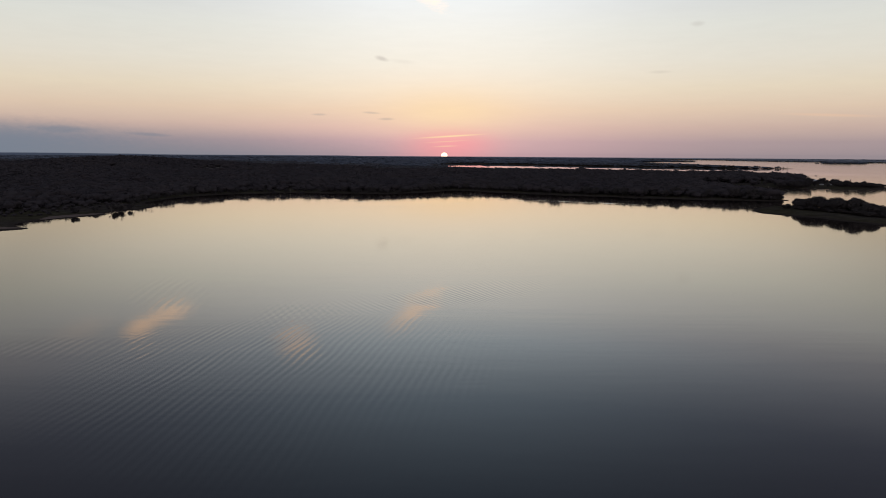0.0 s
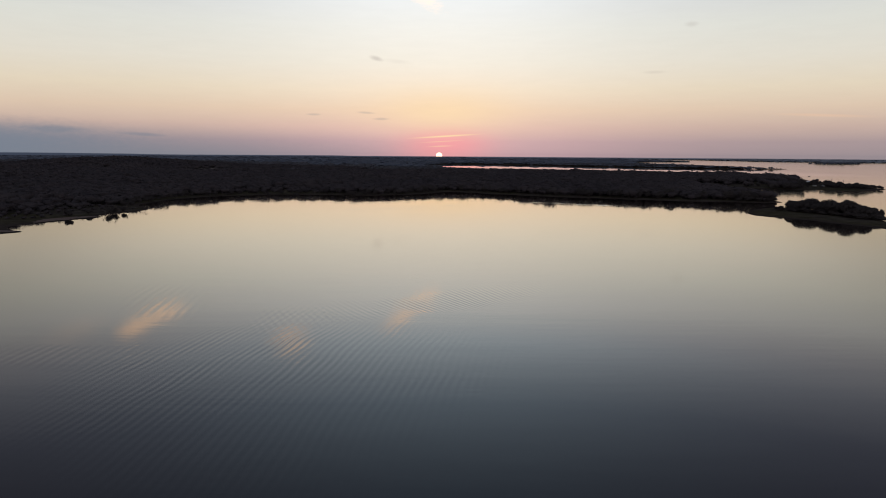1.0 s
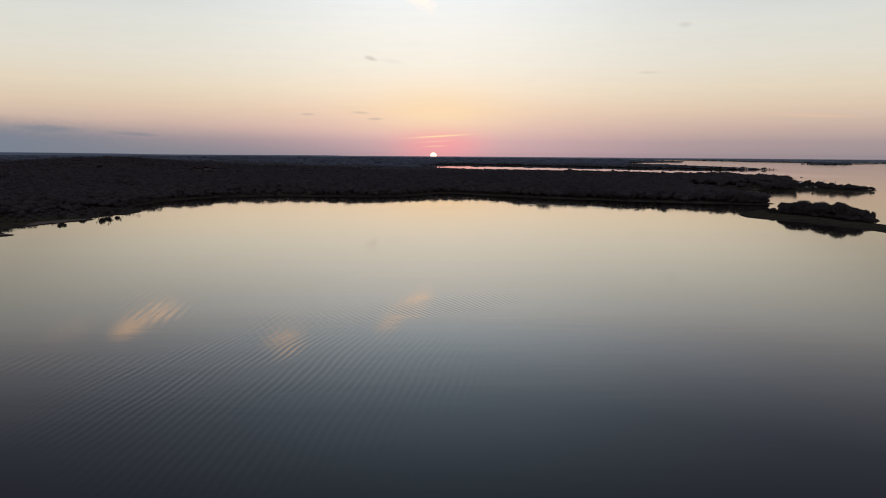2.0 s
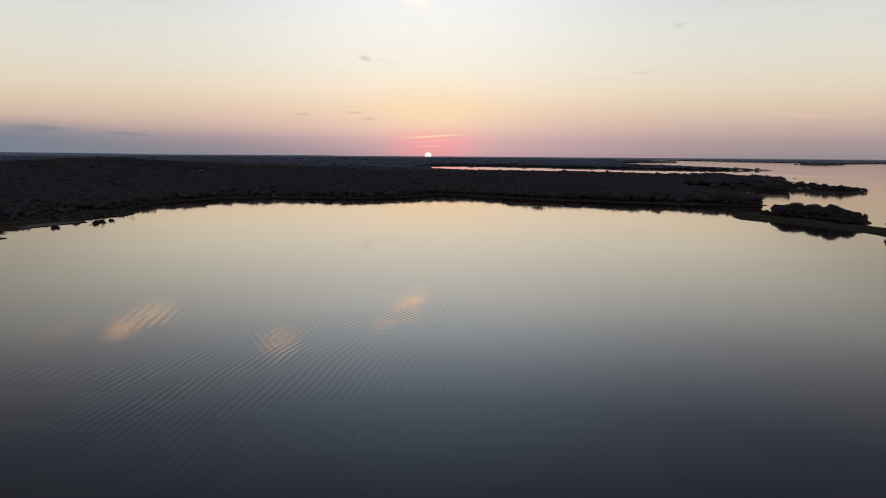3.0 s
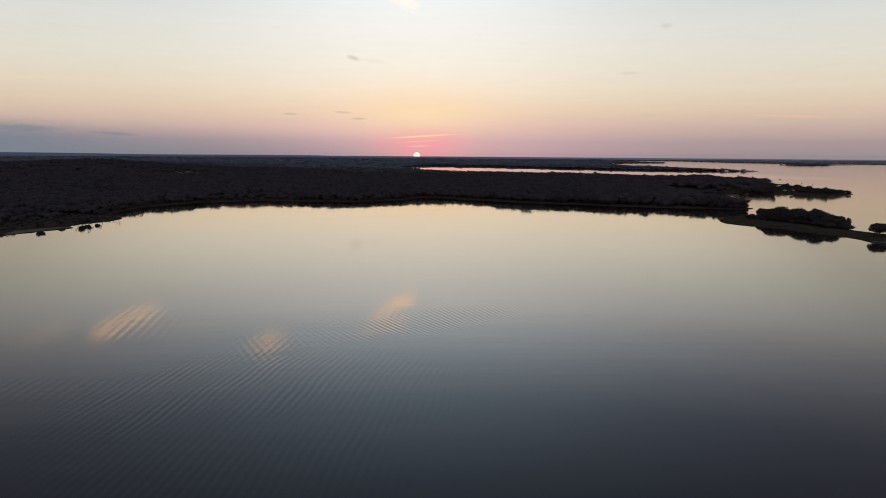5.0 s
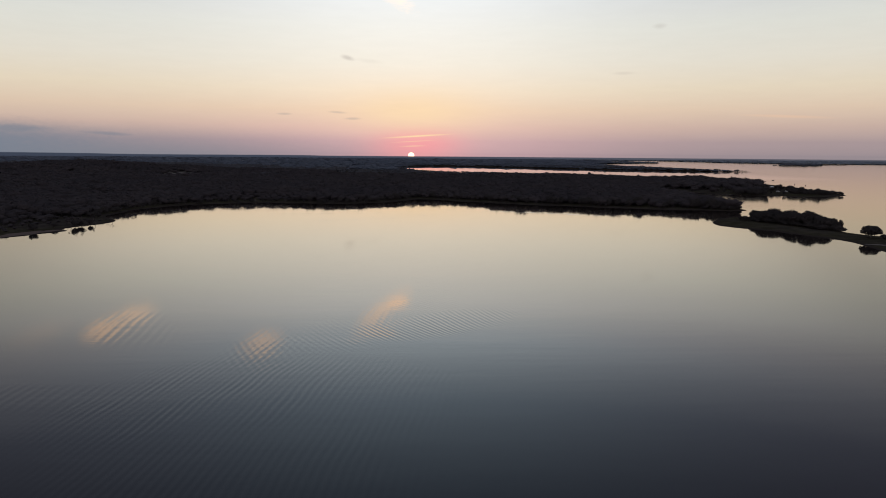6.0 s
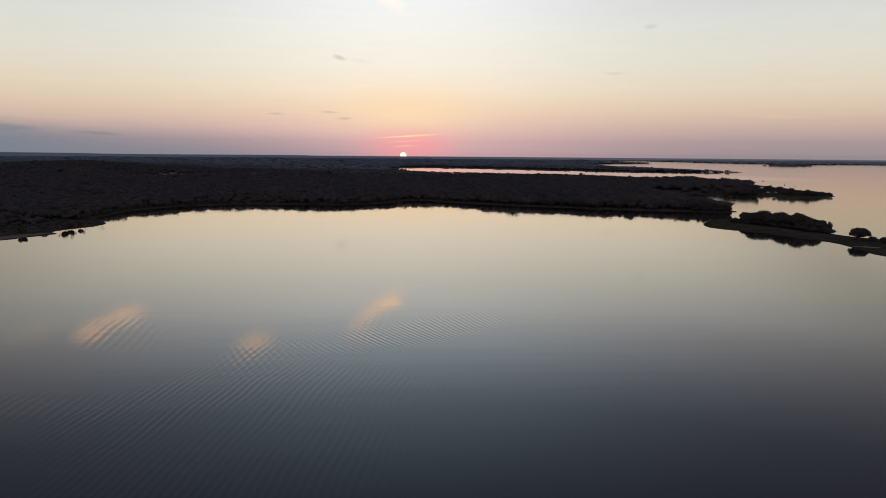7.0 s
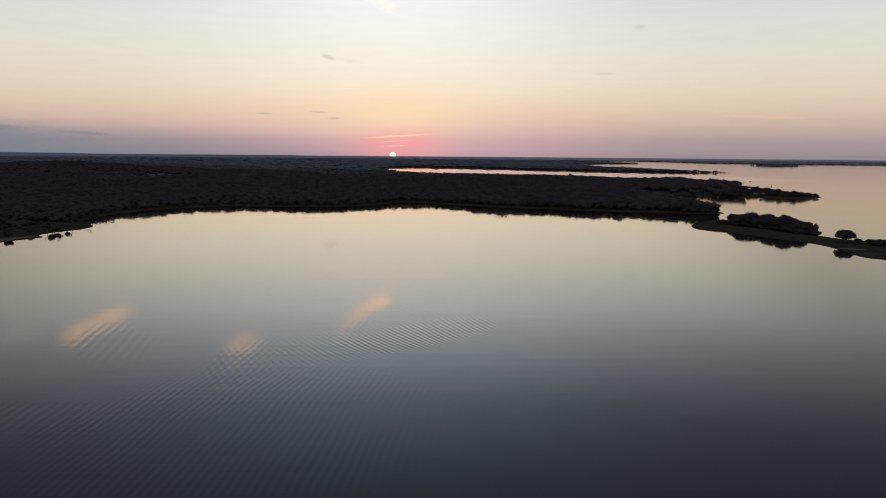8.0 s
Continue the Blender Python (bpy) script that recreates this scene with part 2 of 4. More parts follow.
def water_material():
    """Calm lake water: near-mirror with faint breeze texture and crossing trains of wake ripples."""
    m, nt, p = material("calm_lake_water")
    nt.nodes.remove(p)
    pos = position(nt)
    sep = nt.nodes.new("ShaderNodeSeparateXYZ")
    nt.links.new(pos, sep.inputs[0])
    x, y = sep.outputs[0], sep.outputs[1]

    def step(value, a, b):
        r = nt.nodes.new("ShaderNodeMapRange")
        r.interpolation_type = "SMOOTHSTEP"
        nt.links.new(value, r.inputs[0])
        r.inputs[1].default_value, r.inputs[2].default_value = a, b
        return r.outputs[0]

    def along(angle, x0, y0):
        """Distance across lines that run at this angle from +x, through (x0, y0)."""
        a = radians(angle)
        ux = maths(nt, "MULTIPLY", maths(nt, "SUBTRACT", x, x0), -math.sin(a))
        return maths(nt, "ADD", ux, maths(nt, "MULTIPLY", maths(nt, "SUBTRACT", y, y0), math.cos(a)))

    sway = maths(nt, "MULTIPLY", maths(nt, "SUBTRACT", noise_of(nt, pos, 0.035, 2), 0.5), 2.8)
    patchy = step(noise_of(nt, pos, 0.045, 3), 0.15, 0.55)
    total = None
    for lines, length, height, centre, axis, half_long, half_wide, curve in WAKES:
        bend = maths(nt, "SUBTRACT", y, lines[2])
        bend = maths(nt, "MULTIPLY", maths(nt, "MULTIPLY", bend, bend), curve)
        phase = maths(nt, "MULTIPLY", maths(nt, "ADD", maths(nt, "ADD", along(*lines), bend), sway), 2 * math.pi / length)
        wave = maths(nt, "SINE", phase)
        u = maths(nt, "DIVIDE", along(axis, *centre), half_wide)
        v = maths(nt, "DIVIDE", along(axis + 90, *centre), half_long)
        r = maths(nt, "ADD", maths(nt, "MULTIPLY", u, u), maths(nt, "MULTIPLY", v, v))
        mask = maths(nt, "MULTIPLY", step(r, 1.0, 0.1), patchy)
        w = maths(nt, "MULTIPLY", maths(nt, "MULTIPLY", wave, mask), height * 0.82)
        total = w if total is None else maths(nt, "ADD", total, w)
    breeze = maths(nt, "MULTIPLY", noise_of(nt, scaled(nt, pos, 0.5, 0.9, 1), 1.0, 3), 0.0030)
    slow = maths(nt, "MULTIPLY", noise_of(nt, scaled(nt, pos, 0.05, 0.11, 1), 1.0, 2), 0.010)
    drawn = maths(nt, "MULTIPLY", noise_of(nt, scaled(nt, pos, 0.012, 0.16, 1), 1.0, 3), 0.010)
    # sheltered water far off lies flat
    calm = maths(nt, "SUBTRACT", 1.0, maths(nt, "MULTIPLY", step(y, 900, 1400), 0.92))
    small = maths(nt, "MULTIPLY", maths(nt, "ADD", drawn, maths(nt, "ADD", breeze, slow)), calm)
    total = maths(nt, "ADD", total, small)
    # The wide lake beyond the point and the far strait lie open to the breeze; so do a few streaks off the shore.
    lee = maths(nt, "SUBTRACT", 1.0, maths(nt, "MULTIPLY", step(y, 1150, 1350), maths(nt, "SUBTRACT", 1.0, step(x, 700, 1000))))
    windy = maths(nt, "MAXIMUM", maths(nt, "MULTIPLY", maths(nt, "MULTIPLY", step(x, 215, 300), step(y, 470, 640)), lee), maths(nt, "MULTIPLY", step(x, 900, 1200), step(y, 1500, 2000)))
    rough = maths(nt, "MULTIPLY", windy, 0.03)
    broken = step(noise_of(nt, scaled(nt, pos, 0.11, 0.5, 1), 1.0, 3), 0.46, 0.58)
    for cx, cy, angle, half_long, half_wide, much in STREAKS:
        u = maths(nt, "DIVIDE", maths(nt, "ADD", along(angle, cx, cy), sway), half_wide)
        v = maths(nt, "DIVIDE", along(angle + 90, cx, cy), half_long)
        r = maths(nt, "ADD", maths(nt, "MULTIPLY", u, u), maths(nt, "MULTIPLY", v, v))
        rough = maths(nt, "MAXIMUM", rough, maths(nt, "MULTIPLY", maths(nt, "MULTIPLY", step(r, 1.0, 0.2), broken), much))
    # in the strait, out of all wind, the mirror is nearly perfect
    still = maths(nt, "MULTIPLY", step(y, 1150, 1350), maths(nt, "SUBTRACT", 1.0, step(x, 600, 900)))
    rough = maths(nt, "ADD", rough, maths(nt, "SUBTRACT", 0.045, maths(nt, "MULTIPLY", still, 0.033)))
    bump = nt.nodes.new("ShaderNodeBump")
    bump.inputs["Distance"].default_value = 1.0
    nt.links.new(total, bump.inputs["Height"])
    deep, gloss, both = nt.nodes.new("ShaderNodeBsdfDiffuse"), nt.nodes.new("ShaderNodeBsdfGlossy"), nt.nodes.new("ShaderNodeMixShader")
    deep.inputs["Color"].default_value = (0.014, 0.011, 0.011, 1)
    gloss.inputs["Color"].default_value = (1.0, 0.948, 0.872, 1)
    nt.links.new(rough, gloss.inputs["Roughness"])
    fresnel = nt.nodes.new("ShaderNodeFresnel")
    fresnel.inputs["IOR"].default_value = 1.333
    for n in (deep, gloss, fresnel):
        nt.links.new(bump.outputs[0], n.inputs["Normal"])
    # Mirror strength set by place: boosted mid-lake, weaker aside, imitating lens falloff.
    u, v = maths(nt, "DIVIDE", maths(nt, "SUBTRACT", x, 10), maths(nt, "ADD", maths(nt, "MULTIPLY", y, 0.34), 74.0)), maths(nt, "DIVIDE", maths(nt, "SUBTRACT", y, 420), 440)
    mirror_boost = step(maths(nt, "ADD", maths(nt, "MULTIPLY", u, u), maths(nt, "MULTIPLY", v, v)), 1.35, 0.25)
    mirror_boost = maths(nt, "MAXIMUM", mirror_boost, still)
    power = maths(nt, "ADD", maths(nt, "MULTIPLY", mirror_boost, 0.92), 0.95)
    sheen = maths(nt, "SUBTRACT", 1.0, maths(nt, "POWER", maths(nt, "SUBTRACT", 1.0, fresnel.outputs[0]), power), clamp=True)
    nt.links.new(sheen, both.inputs[0])
    nt.links.new(deep.outputs[0], both.inputs[1])
    nt.links.new(gloss.outputs[0], both.inputs[2])
    out = next(n for n in nt.nodes if n.type == "OUTPUT_MATERIAL")
    nt.links.new(both.outputs[0], out.inputs["Surface"])
    return m


# Wake ripples: (angle and a point of their lines), length, height, centre, axis of the patch, its half length and half width, bend.
WAKES = [
    ((80, -14, 115), 1.46, 0.0049, (-22, 107), 172, 48, 48, 0.0014),
    ((82, -34, 118), 1.62, 0.0034, (-36, 117), 178, 28, 22, 0.0014),
    ((88, -64, 119), 1.95, 0.0036, (-64, 119), 176, 34, 9, 0.0014),
    ((-64, 6, 171), 1.45, 0.0112, (8, 172), 33, 34, 14, -0.0064),
    ((-62, -10, 168), 1.55, 0.0036, (-12, 164), 36, 30, 17, -0.0030),
    ((-52, 12, 190), 1.60, 0.0022, (6, 193), 30, 26, 13, -0.0030),
    ((86, -4, 180), 1.90, 0.0036, (-9, 179), 90, 20, 10, 0.0014),
    ((-66, -32, 139), 1.75, 0.0042, (-33, 150), 90, 24, 12, 0.0),
    ((84, -32, 142), 1.80, 0.0044, (-33, 152), 90, 22, 11, 0.0014),
    ((99, -65, 165), 2.40, 0.0062, (-70, 168), 118, 28, 13, 0.0014),
]
# Breeze streaks: centre, angle, half length, half width, roughness.
STREAKS = [(104, 506, -22, 40, 3.0, 0.24), (122, 493, -20, 34, 2.0, 0.24), (-35, 452, 20, 46, 4.0, 0.14), (0, 480, 22, 40, 3.0, 0.14), (-60, 500, 14, 60, 3.0, 0.14), (60, 520, -8, 50, 3.0, 0.14)]
GROUND = ground_material()
# Distance haze is painted into these four leaf colours, paler and bluer farther off.
MID_HAZE_WOODS = foliage_material("mid_woods_haze_tint", (0.070, 0.072, 0.085), (0.081, 0.082, 0.097))
FAR_HAZE_WOODS = foliage_material("far_woods_haze_tint", (0.106, 0.122, 0.160), (0.113, 0.129, 0.168))
FARTHEST_HAZE_WOODS = foliage_material("farthest_woods_haze_tint", (0.122, 0.140, 0.185), (0.130, 0.148, 0.194))
EAST_HAZE_WOODS = foliage_material("east_woods_haze_tint", (0.190, 0.213, 0.260), (0.200, 0.224, 0.272))
LEAVES = foliage_material("dark_oak_leaves", (0.040, 0.036, 0.038), (0.056, 0.051, 0.052))
WOODS = foliage_material("dark_woodland_leaves", (0.044, 0.039, 0.044), (0.056, 0.050, 0.056))
BARK = bark_material()
WATER = water_material()


# ---- the lie of the land ----
def sheet(name, verts, faces, mat):
    """One mesh object from arrays of points and of triangles or quads."""
    me = bpy.data.meshes.new(name)
    verts, faces = np.asarray(verts, np.float32), np.asarray(faces, np.int32)
    k = faces.shape[1]
    me.vertices.add(len(verts))
    me.vertices.foreach_set("co", verts.ravel())
    me.loops.add(faces.size)
    me.loops.foreach_set("vertex_index", faces.ravel())
    me.polygons.add(len(faces))
    me.polygons.foreach_set("loop_start", np.arange(len(faces), dtype=np.int32) * k)
    me.update(calc_edges=True)
    me.validate()
    me.materials.append(mat)
    return new(name, me)


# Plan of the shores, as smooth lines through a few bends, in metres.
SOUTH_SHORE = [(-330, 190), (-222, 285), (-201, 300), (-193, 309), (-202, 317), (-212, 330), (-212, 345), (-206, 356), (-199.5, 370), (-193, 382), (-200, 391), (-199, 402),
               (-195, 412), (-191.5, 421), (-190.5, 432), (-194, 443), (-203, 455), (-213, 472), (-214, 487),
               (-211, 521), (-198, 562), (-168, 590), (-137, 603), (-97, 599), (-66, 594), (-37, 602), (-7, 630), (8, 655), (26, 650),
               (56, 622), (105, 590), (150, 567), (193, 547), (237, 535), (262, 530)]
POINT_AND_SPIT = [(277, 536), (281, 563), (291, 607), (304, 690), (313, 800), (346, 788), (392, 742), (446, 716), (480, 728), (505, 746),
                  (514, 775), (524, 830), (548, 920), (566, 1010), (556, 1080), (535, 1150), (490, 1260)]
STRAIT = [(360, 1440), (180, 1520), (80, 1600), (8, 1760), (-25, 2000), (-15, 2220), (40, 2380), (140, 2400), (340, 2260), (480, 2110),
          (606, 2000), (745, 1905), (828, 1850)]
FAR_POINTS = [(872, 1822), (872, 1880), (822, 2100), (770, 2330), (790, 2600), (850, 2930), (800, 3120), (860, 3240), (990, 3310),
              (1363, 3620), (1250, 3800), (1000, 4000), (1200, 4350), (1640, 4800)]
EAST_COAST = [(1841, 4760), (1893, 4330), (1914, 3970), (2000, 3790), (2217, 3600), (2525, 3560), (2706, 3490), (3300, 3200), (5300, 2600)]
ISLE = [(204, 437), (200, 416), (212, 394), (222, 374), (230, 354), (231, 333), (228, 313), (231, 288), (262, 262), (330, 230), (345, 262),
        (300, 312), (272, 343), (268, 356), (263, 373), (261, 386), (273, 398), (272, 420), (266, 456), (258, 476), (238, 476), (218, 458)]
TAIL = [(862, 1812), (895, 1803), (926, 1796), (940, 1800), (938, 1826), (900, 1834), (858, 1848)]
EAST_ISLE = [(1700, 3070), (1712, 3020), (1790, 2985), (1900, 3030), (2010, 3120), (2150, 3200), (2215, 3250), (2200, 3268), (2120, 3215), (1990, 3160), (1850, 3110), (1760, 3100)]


def smooth(points, steps=4):
    """A closed line through the points, rounded (Catmull-Rom)."""
    p = np.array(points, float)
    a, b, c, d = np.roll(p, 1, 0), p, np.roll(p, -1, 0), np.roll(p, -2, 0)
    rows = []
    for s in range(steps):
        t = s / steps
        rows.append(0.5 * (2 * b + (c - a) * t + (2 * a - 5 * b + 4 * c - d) * t * t + (3 * b - a - 3 * c + d) * t ** 3))
    return np.stack(rows, 1).reshape(-1, 2)


def shore_distance(x, y, line):
    """Signed distance to a closed line: positive inside."""
    best = np.full(x.shape, 1e12)
    inside = np.zeros(x.shape, bool)
    for (ax, ay), (bx, by) in zip(line, np.roll(line, -1, 0)):
        ex, ey = bx - ax, by - ay
        t = np.clip(((x - ax) * ex + (y - ay) * ey) / (ex * ex + ey * ey + 1e-9), 0, 1)
        best = np.minimum(best, (x - ax - t * ex) ** 2 + (y - ay - t * ey) ** 2)
        cross = (ay > y) != (by > y)
        inside ^= cross & (x < ex * (y - ay) / (ey if abs(ey) > 1e-9 else 1e-9) + ax)
    return np.where(inside, 1, -1) * np.sqrt(best)


def wrinkle(x, y, scale, seed, octaves=3):
    """Smooth random relief between about -1 and 1, from sums of waves in random directions."""
    rng = np.random.default_rng(seed)
    out = np.zeros(x.shape)
    for o in range(octaves):
        for _ in range(5):
            a, ph = rng.uniform(0, 2 * math.pi), rng.uniform(0, 2 * math.pi)
            k = 2 * math.pi / scale * 2 ** o * rng.uniform(0.7, 1.4)
            out += np.sin(k * (x * math.cos(a) + y * math.sin(a)) + ph) * 0.5 ** o / 2.6
    return out


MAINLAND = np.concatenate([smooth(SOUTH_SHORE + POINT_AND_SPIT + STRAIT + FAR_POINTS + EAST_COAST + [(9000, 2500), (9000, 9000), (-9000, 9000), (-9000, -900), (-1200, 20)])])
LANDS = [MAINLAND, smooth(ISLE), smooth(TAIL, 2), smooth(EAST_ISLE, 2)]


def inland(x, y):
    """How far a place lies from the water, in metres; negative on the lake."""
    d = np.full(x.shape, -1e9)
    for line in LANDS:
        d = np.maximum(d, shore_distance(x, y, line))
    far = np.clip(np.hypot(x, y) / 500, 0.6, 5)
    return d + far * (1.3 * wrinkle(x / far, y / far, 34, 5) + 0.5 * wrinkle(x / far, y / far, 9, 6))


def relief(x, y, d):
    """Height of the ground where the water is d metres away."""
    z = np.where(d < 0, np.maximum(d * 0.12, -2.5), 0.9 * (1 - np.exp(-np.maximum(d, 0) / 9)) + 2.2 * (1 - np.exp(-np.maximum(d, 0) / 120)))
    land = np.clip(d / 120, 0, 1)
    z += land * (0.7 * wrinkle(x, y, 160, 8) + 0.5)
    for hx, hy, sx, sy, h in HILLSIDES:
        z += land * h * np.exp(-((x - hx) / sx) ** 2 - ((y - hy) / sy) ** 2)
    return z


HILLSIDES = [(-665, 1390, 190, 170, 17), (-1150, 1950, 420, 300, 4), (-420, 2350, 700, 350, 5), (-2600, 2600, 900, 900, 9), (-1000, 3800, 1500, 700, 8), (1500, 4700, 1500, 300, 3)]


def lines(parts):
    """Grid lines from (start, end, spacing) stretches."""
    out = [np.arange(a, b, s) for a, b, s in parts]
    return np.concatenate(out + [[parts[-1][1]]])


GX = lines([(-5200, -2000, 80), (-2000, -700, 26), (-700, -260, 10), (-260, -180, 2.5), (-180, 190, 4), (190, 300, 2.0), (300, 520, 3.5), (520, 700, 8),
            (700, 1500, 16), (1500, 5200, 60)])
GY = lines([(-900, 180, 60), (180, 280, 8), (280, 500, 2.4), (500, 680, 2.5), (680, 800, 2.5), (800, 1000, 8), (1000, 2200, 14), (2200, 5200, 45)])
XX, YY = np.meshgrid(GX, GY)
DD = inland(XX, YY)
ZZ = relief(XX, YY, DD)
nx, ny = len(GX), len(GY)
ids = np.arange(nx * ny).reshape(ny, nx)
quads = np.stack([ids[:-1, :-1], ids[:-1, 1:], ids[1:, 1:], ids[1:, :-1]], -1).reshape(-1, 4)
ground = tagged(sheet("ground", np.stack([XX, YY, ZZ], -1).reshape(-1, 3), quads, GROUND), "dark dusk land with muddy shore and dry grass round the lake", "ground", kind="structure")
ground.data.polygons.foreach_set("use_smooth", np.ones(len(ground.data.polygons), bool))

water = tagged(sheet("water", [(-5200, -900, 0), (5200, -900, 0), (5200, 5200, 0), (-5200, 5200, 0)], [(0, 1, 2, 3)], WATER),
               "calm grey-blue lake mirroring the sunset sky with wake ripples", "lake", kind="structure")


# ---- trees ----
def crown_blobs(rng, height, width, dome=False):
    """Centres and radii of the clumps of a spreading crown; a dome comes down to the ground."""
    if dome:
        blobs = [(0, 0, height * 0.5, width * 0.3)]
        for i in range(16):
            a, u = i * 2.4, math.sqrt((i + 0.5) / 16)
            top = math.sqrt(1 - 0.85 * u * u)
            blobs.append((width * 0.36 * u * math.cos(a), width * 0.36 * u * math.sin(a), height * (0.26 + 0.52 * top * rng.uniform(0.75, 1.0)), width * rng.uniform(0.11, 0.16)))
        return blobs
    blobs = [(0, 0, height * 0.60, width * 0.34), (0, 0, height * 0.42, width * 0.30)]
    for i in range(rng.integers(7, 10)):
        a = rng.uniform(0, 2 * math.pi)
        r = width * rng.uniform(0.18, 0.36)
        blobs.append((r * math.cos(a), r * math.sin(a), height * rng.uniform(0.34, 0.80), width * rng.uniform(0.16, 0.25)))
    return blobs


def leaf_clumps(rng, blobs, count, size, lowest=0.5, disorder=0.38, reach=1.03, fold=0.35, inner=0.35):
    """Small bent leaf sprays scattered over the clumps: points and triangles."""
    w = np.array([b[3] ** 2 for b in blobs])
    pick = rng.choice(len(blobs), count, p=w / w.sum())
    b = np.array(blobs)[pick]
    n = rng.normal(size=(count, 3))
    n /= np.linalg.norm(n, axis=1)[:, None]
    c = b[:, :3] + n * (b[:, 3] * rng.uniform(inner, reach, count))[:, None] * (1, 1, 0.8)
    c[:, 2] = np.maximum(c[:, 2], lowest)
    # each spray lies about flat on its clump, with some disorder
    up = n + rng.normal(size=(count, 3)) * disorder + (0, 0, 0.25)
    u = np.cross(up, rng.normal(size=(count, 3)))
    u /= np.linalg.norm(u, axis=1)[:, None]
    v = np.cross(up, u)
    v /= np.linalg.norm(v, axis=1)[:, None]
    s = size * rng.uniform(0.6, 1.3, count)[:, None]
    k = np.cross(u, v) * s * fold
    pts = np.stack([c - u * s, c + v * s * 0.6 + k, c + u * s, c - v * s * 0.6 + k], 1).reshape(-1, 3)
    i = np.arange(count)[:, None] * 4
    return pts, np.concatenate([i + (0, 1, 2), i + (0, 2, 3)])


def ball(level):
    """Directions and triangles of a small icosphere."""
    bm = bmesh.new()
    bmesh.ops.create_icosphere(bm, subdivisions=level, radius=1.0)
    bm.verts.ensure_lookup_table()
    dirs = np.array([v.co.normalized()[:] for v in bm.verts])
    tri = np.array([[v.index for v in f.verts] for f in bm.faces])
    bm.free()
    return dirs, tri


BALLS = {k: ball(k) for k in (1, 2)}


def dense_core(rng, blobs, level, tight, lowest=0.03):
    """The closed lumpy inside of a crown, where leaves stand too thick to see through."""
    dirs, tri = BALLS[level]
    b = np.array(blobs)
    mid = np.average(b[:, :3], axis=0, weights=b[:, 3] ** 2)
    off, r = b[:, :3] - mid, b[:, 3]
    dot = dirs @ off.T
    gap = r ** 2 - (off ** 2).sum(1) + dot ** 2
    far = np.where(gap > 0, dot + np.sqrt(np.maximum(gap, 0)), 0).max(1)
    far = np.maximum(far, r.max() * 0.5) * tight * rng.uniform(0.86, 1.1, len(dirs))
    pts = mid + dirs * far[:, None] * (1, 1, 0.9)
    pts[:, 2] = np.maximum(pts[:, 2], lowest)
    return pts, tri


def joined(*shapes):
    """Points and triangles of several shapes as one."""
    base = np.cumsum([0] + [len(p) for p, _ in shapes])
    return np.concatenate([p for p, _ in shapes]), np.concatenate([t + b for (_, t), b in zip(shapes, base)])


def softened(ob):
    ob.data.polygons.foreach_set("use_smooth", np.ones(len(ob.data.polygons), bool))
    return ob


def limb(bm, a, b, ra, rb, sides=6):
    a, b = Vector(a), Vector(b)
    q = (b - a).to_track_quat("Z", "Y")
    rings = []
    for p, r in ((a, ra), (b, rb)):
        rings.append([bm.verts.new(p + q @ Vector((r * math.cos(2 * math.pi * i / sides), r * math.sin(2 * math.pi * i / sides), 0))) for i in range(sides)])
    for i in range(sides):
        bm.faces.new((rings[0][i], rings[0][(i + 1) % sides], rings[1][(i + 1) % sides], rings[1][i]))
    bm.faces.new(rings[1])


def part(name, bm, mat, parent, label=""):
    me = bpy.data.meshes.new(name)
    bm.to_mesh(me)
    bm.free()
    me.materials.append(mat)
    ob = new(name, me)
    ob.parent = parent
    return tagged(ob, label)


def tree(seed, height, width, leaves, size=0.55, label="", dome=False):
    """A spreading oak: a forked trunk with limbs into each clump of the crown."""
    rng = np.random.default_rng(seed)
    root = tagged(new("tree"), label, "tree", "trees along the shore")
    blobs = crown_blobs(rng, height, width, dome)
    bm = bmesh.new()
    fork = Vector((rng.uniform(-0.2, 0.2), rng.uniform(-0.2, 0.2), height * 0.26))
    limb(bm, (0, 0, -0.6), fork, 0.045 * height * 0.8, 0.028 * height, 8)
    for x, y, z, r in blobs:
        mid = fork.lerp(Vector((x, y, z)), 0.55) + Vector((0, 0, -0.05 * height))
        limb(bm, fork, mid, 0.018 * height, 0.011 * height, 6)
        limb(bm, mid, (x, y, z), 0.011 * height, 0.004 * height, 5)
        for _ in range(2):
            t = rng.normal(size=3)
            limb(bm, mid, Vector((x, y, z)) + Vector(t / np.linalg.norm(t)) * r, 0.006 * height, 0.002 * height, 4)
    part("trunk", bm, BARK, root)
    pts, tri = joined(dense_core(rng, blobs, 2, 0.62, 0.12 * height), leaf_clumps(rng, blobs, leaves, size, 0.5, 0.3, 1.14, 0.3, 0.55))
    crown = softened(sheet("crown", pts, tri, LEAVES))
    crown.parent = root
    return root


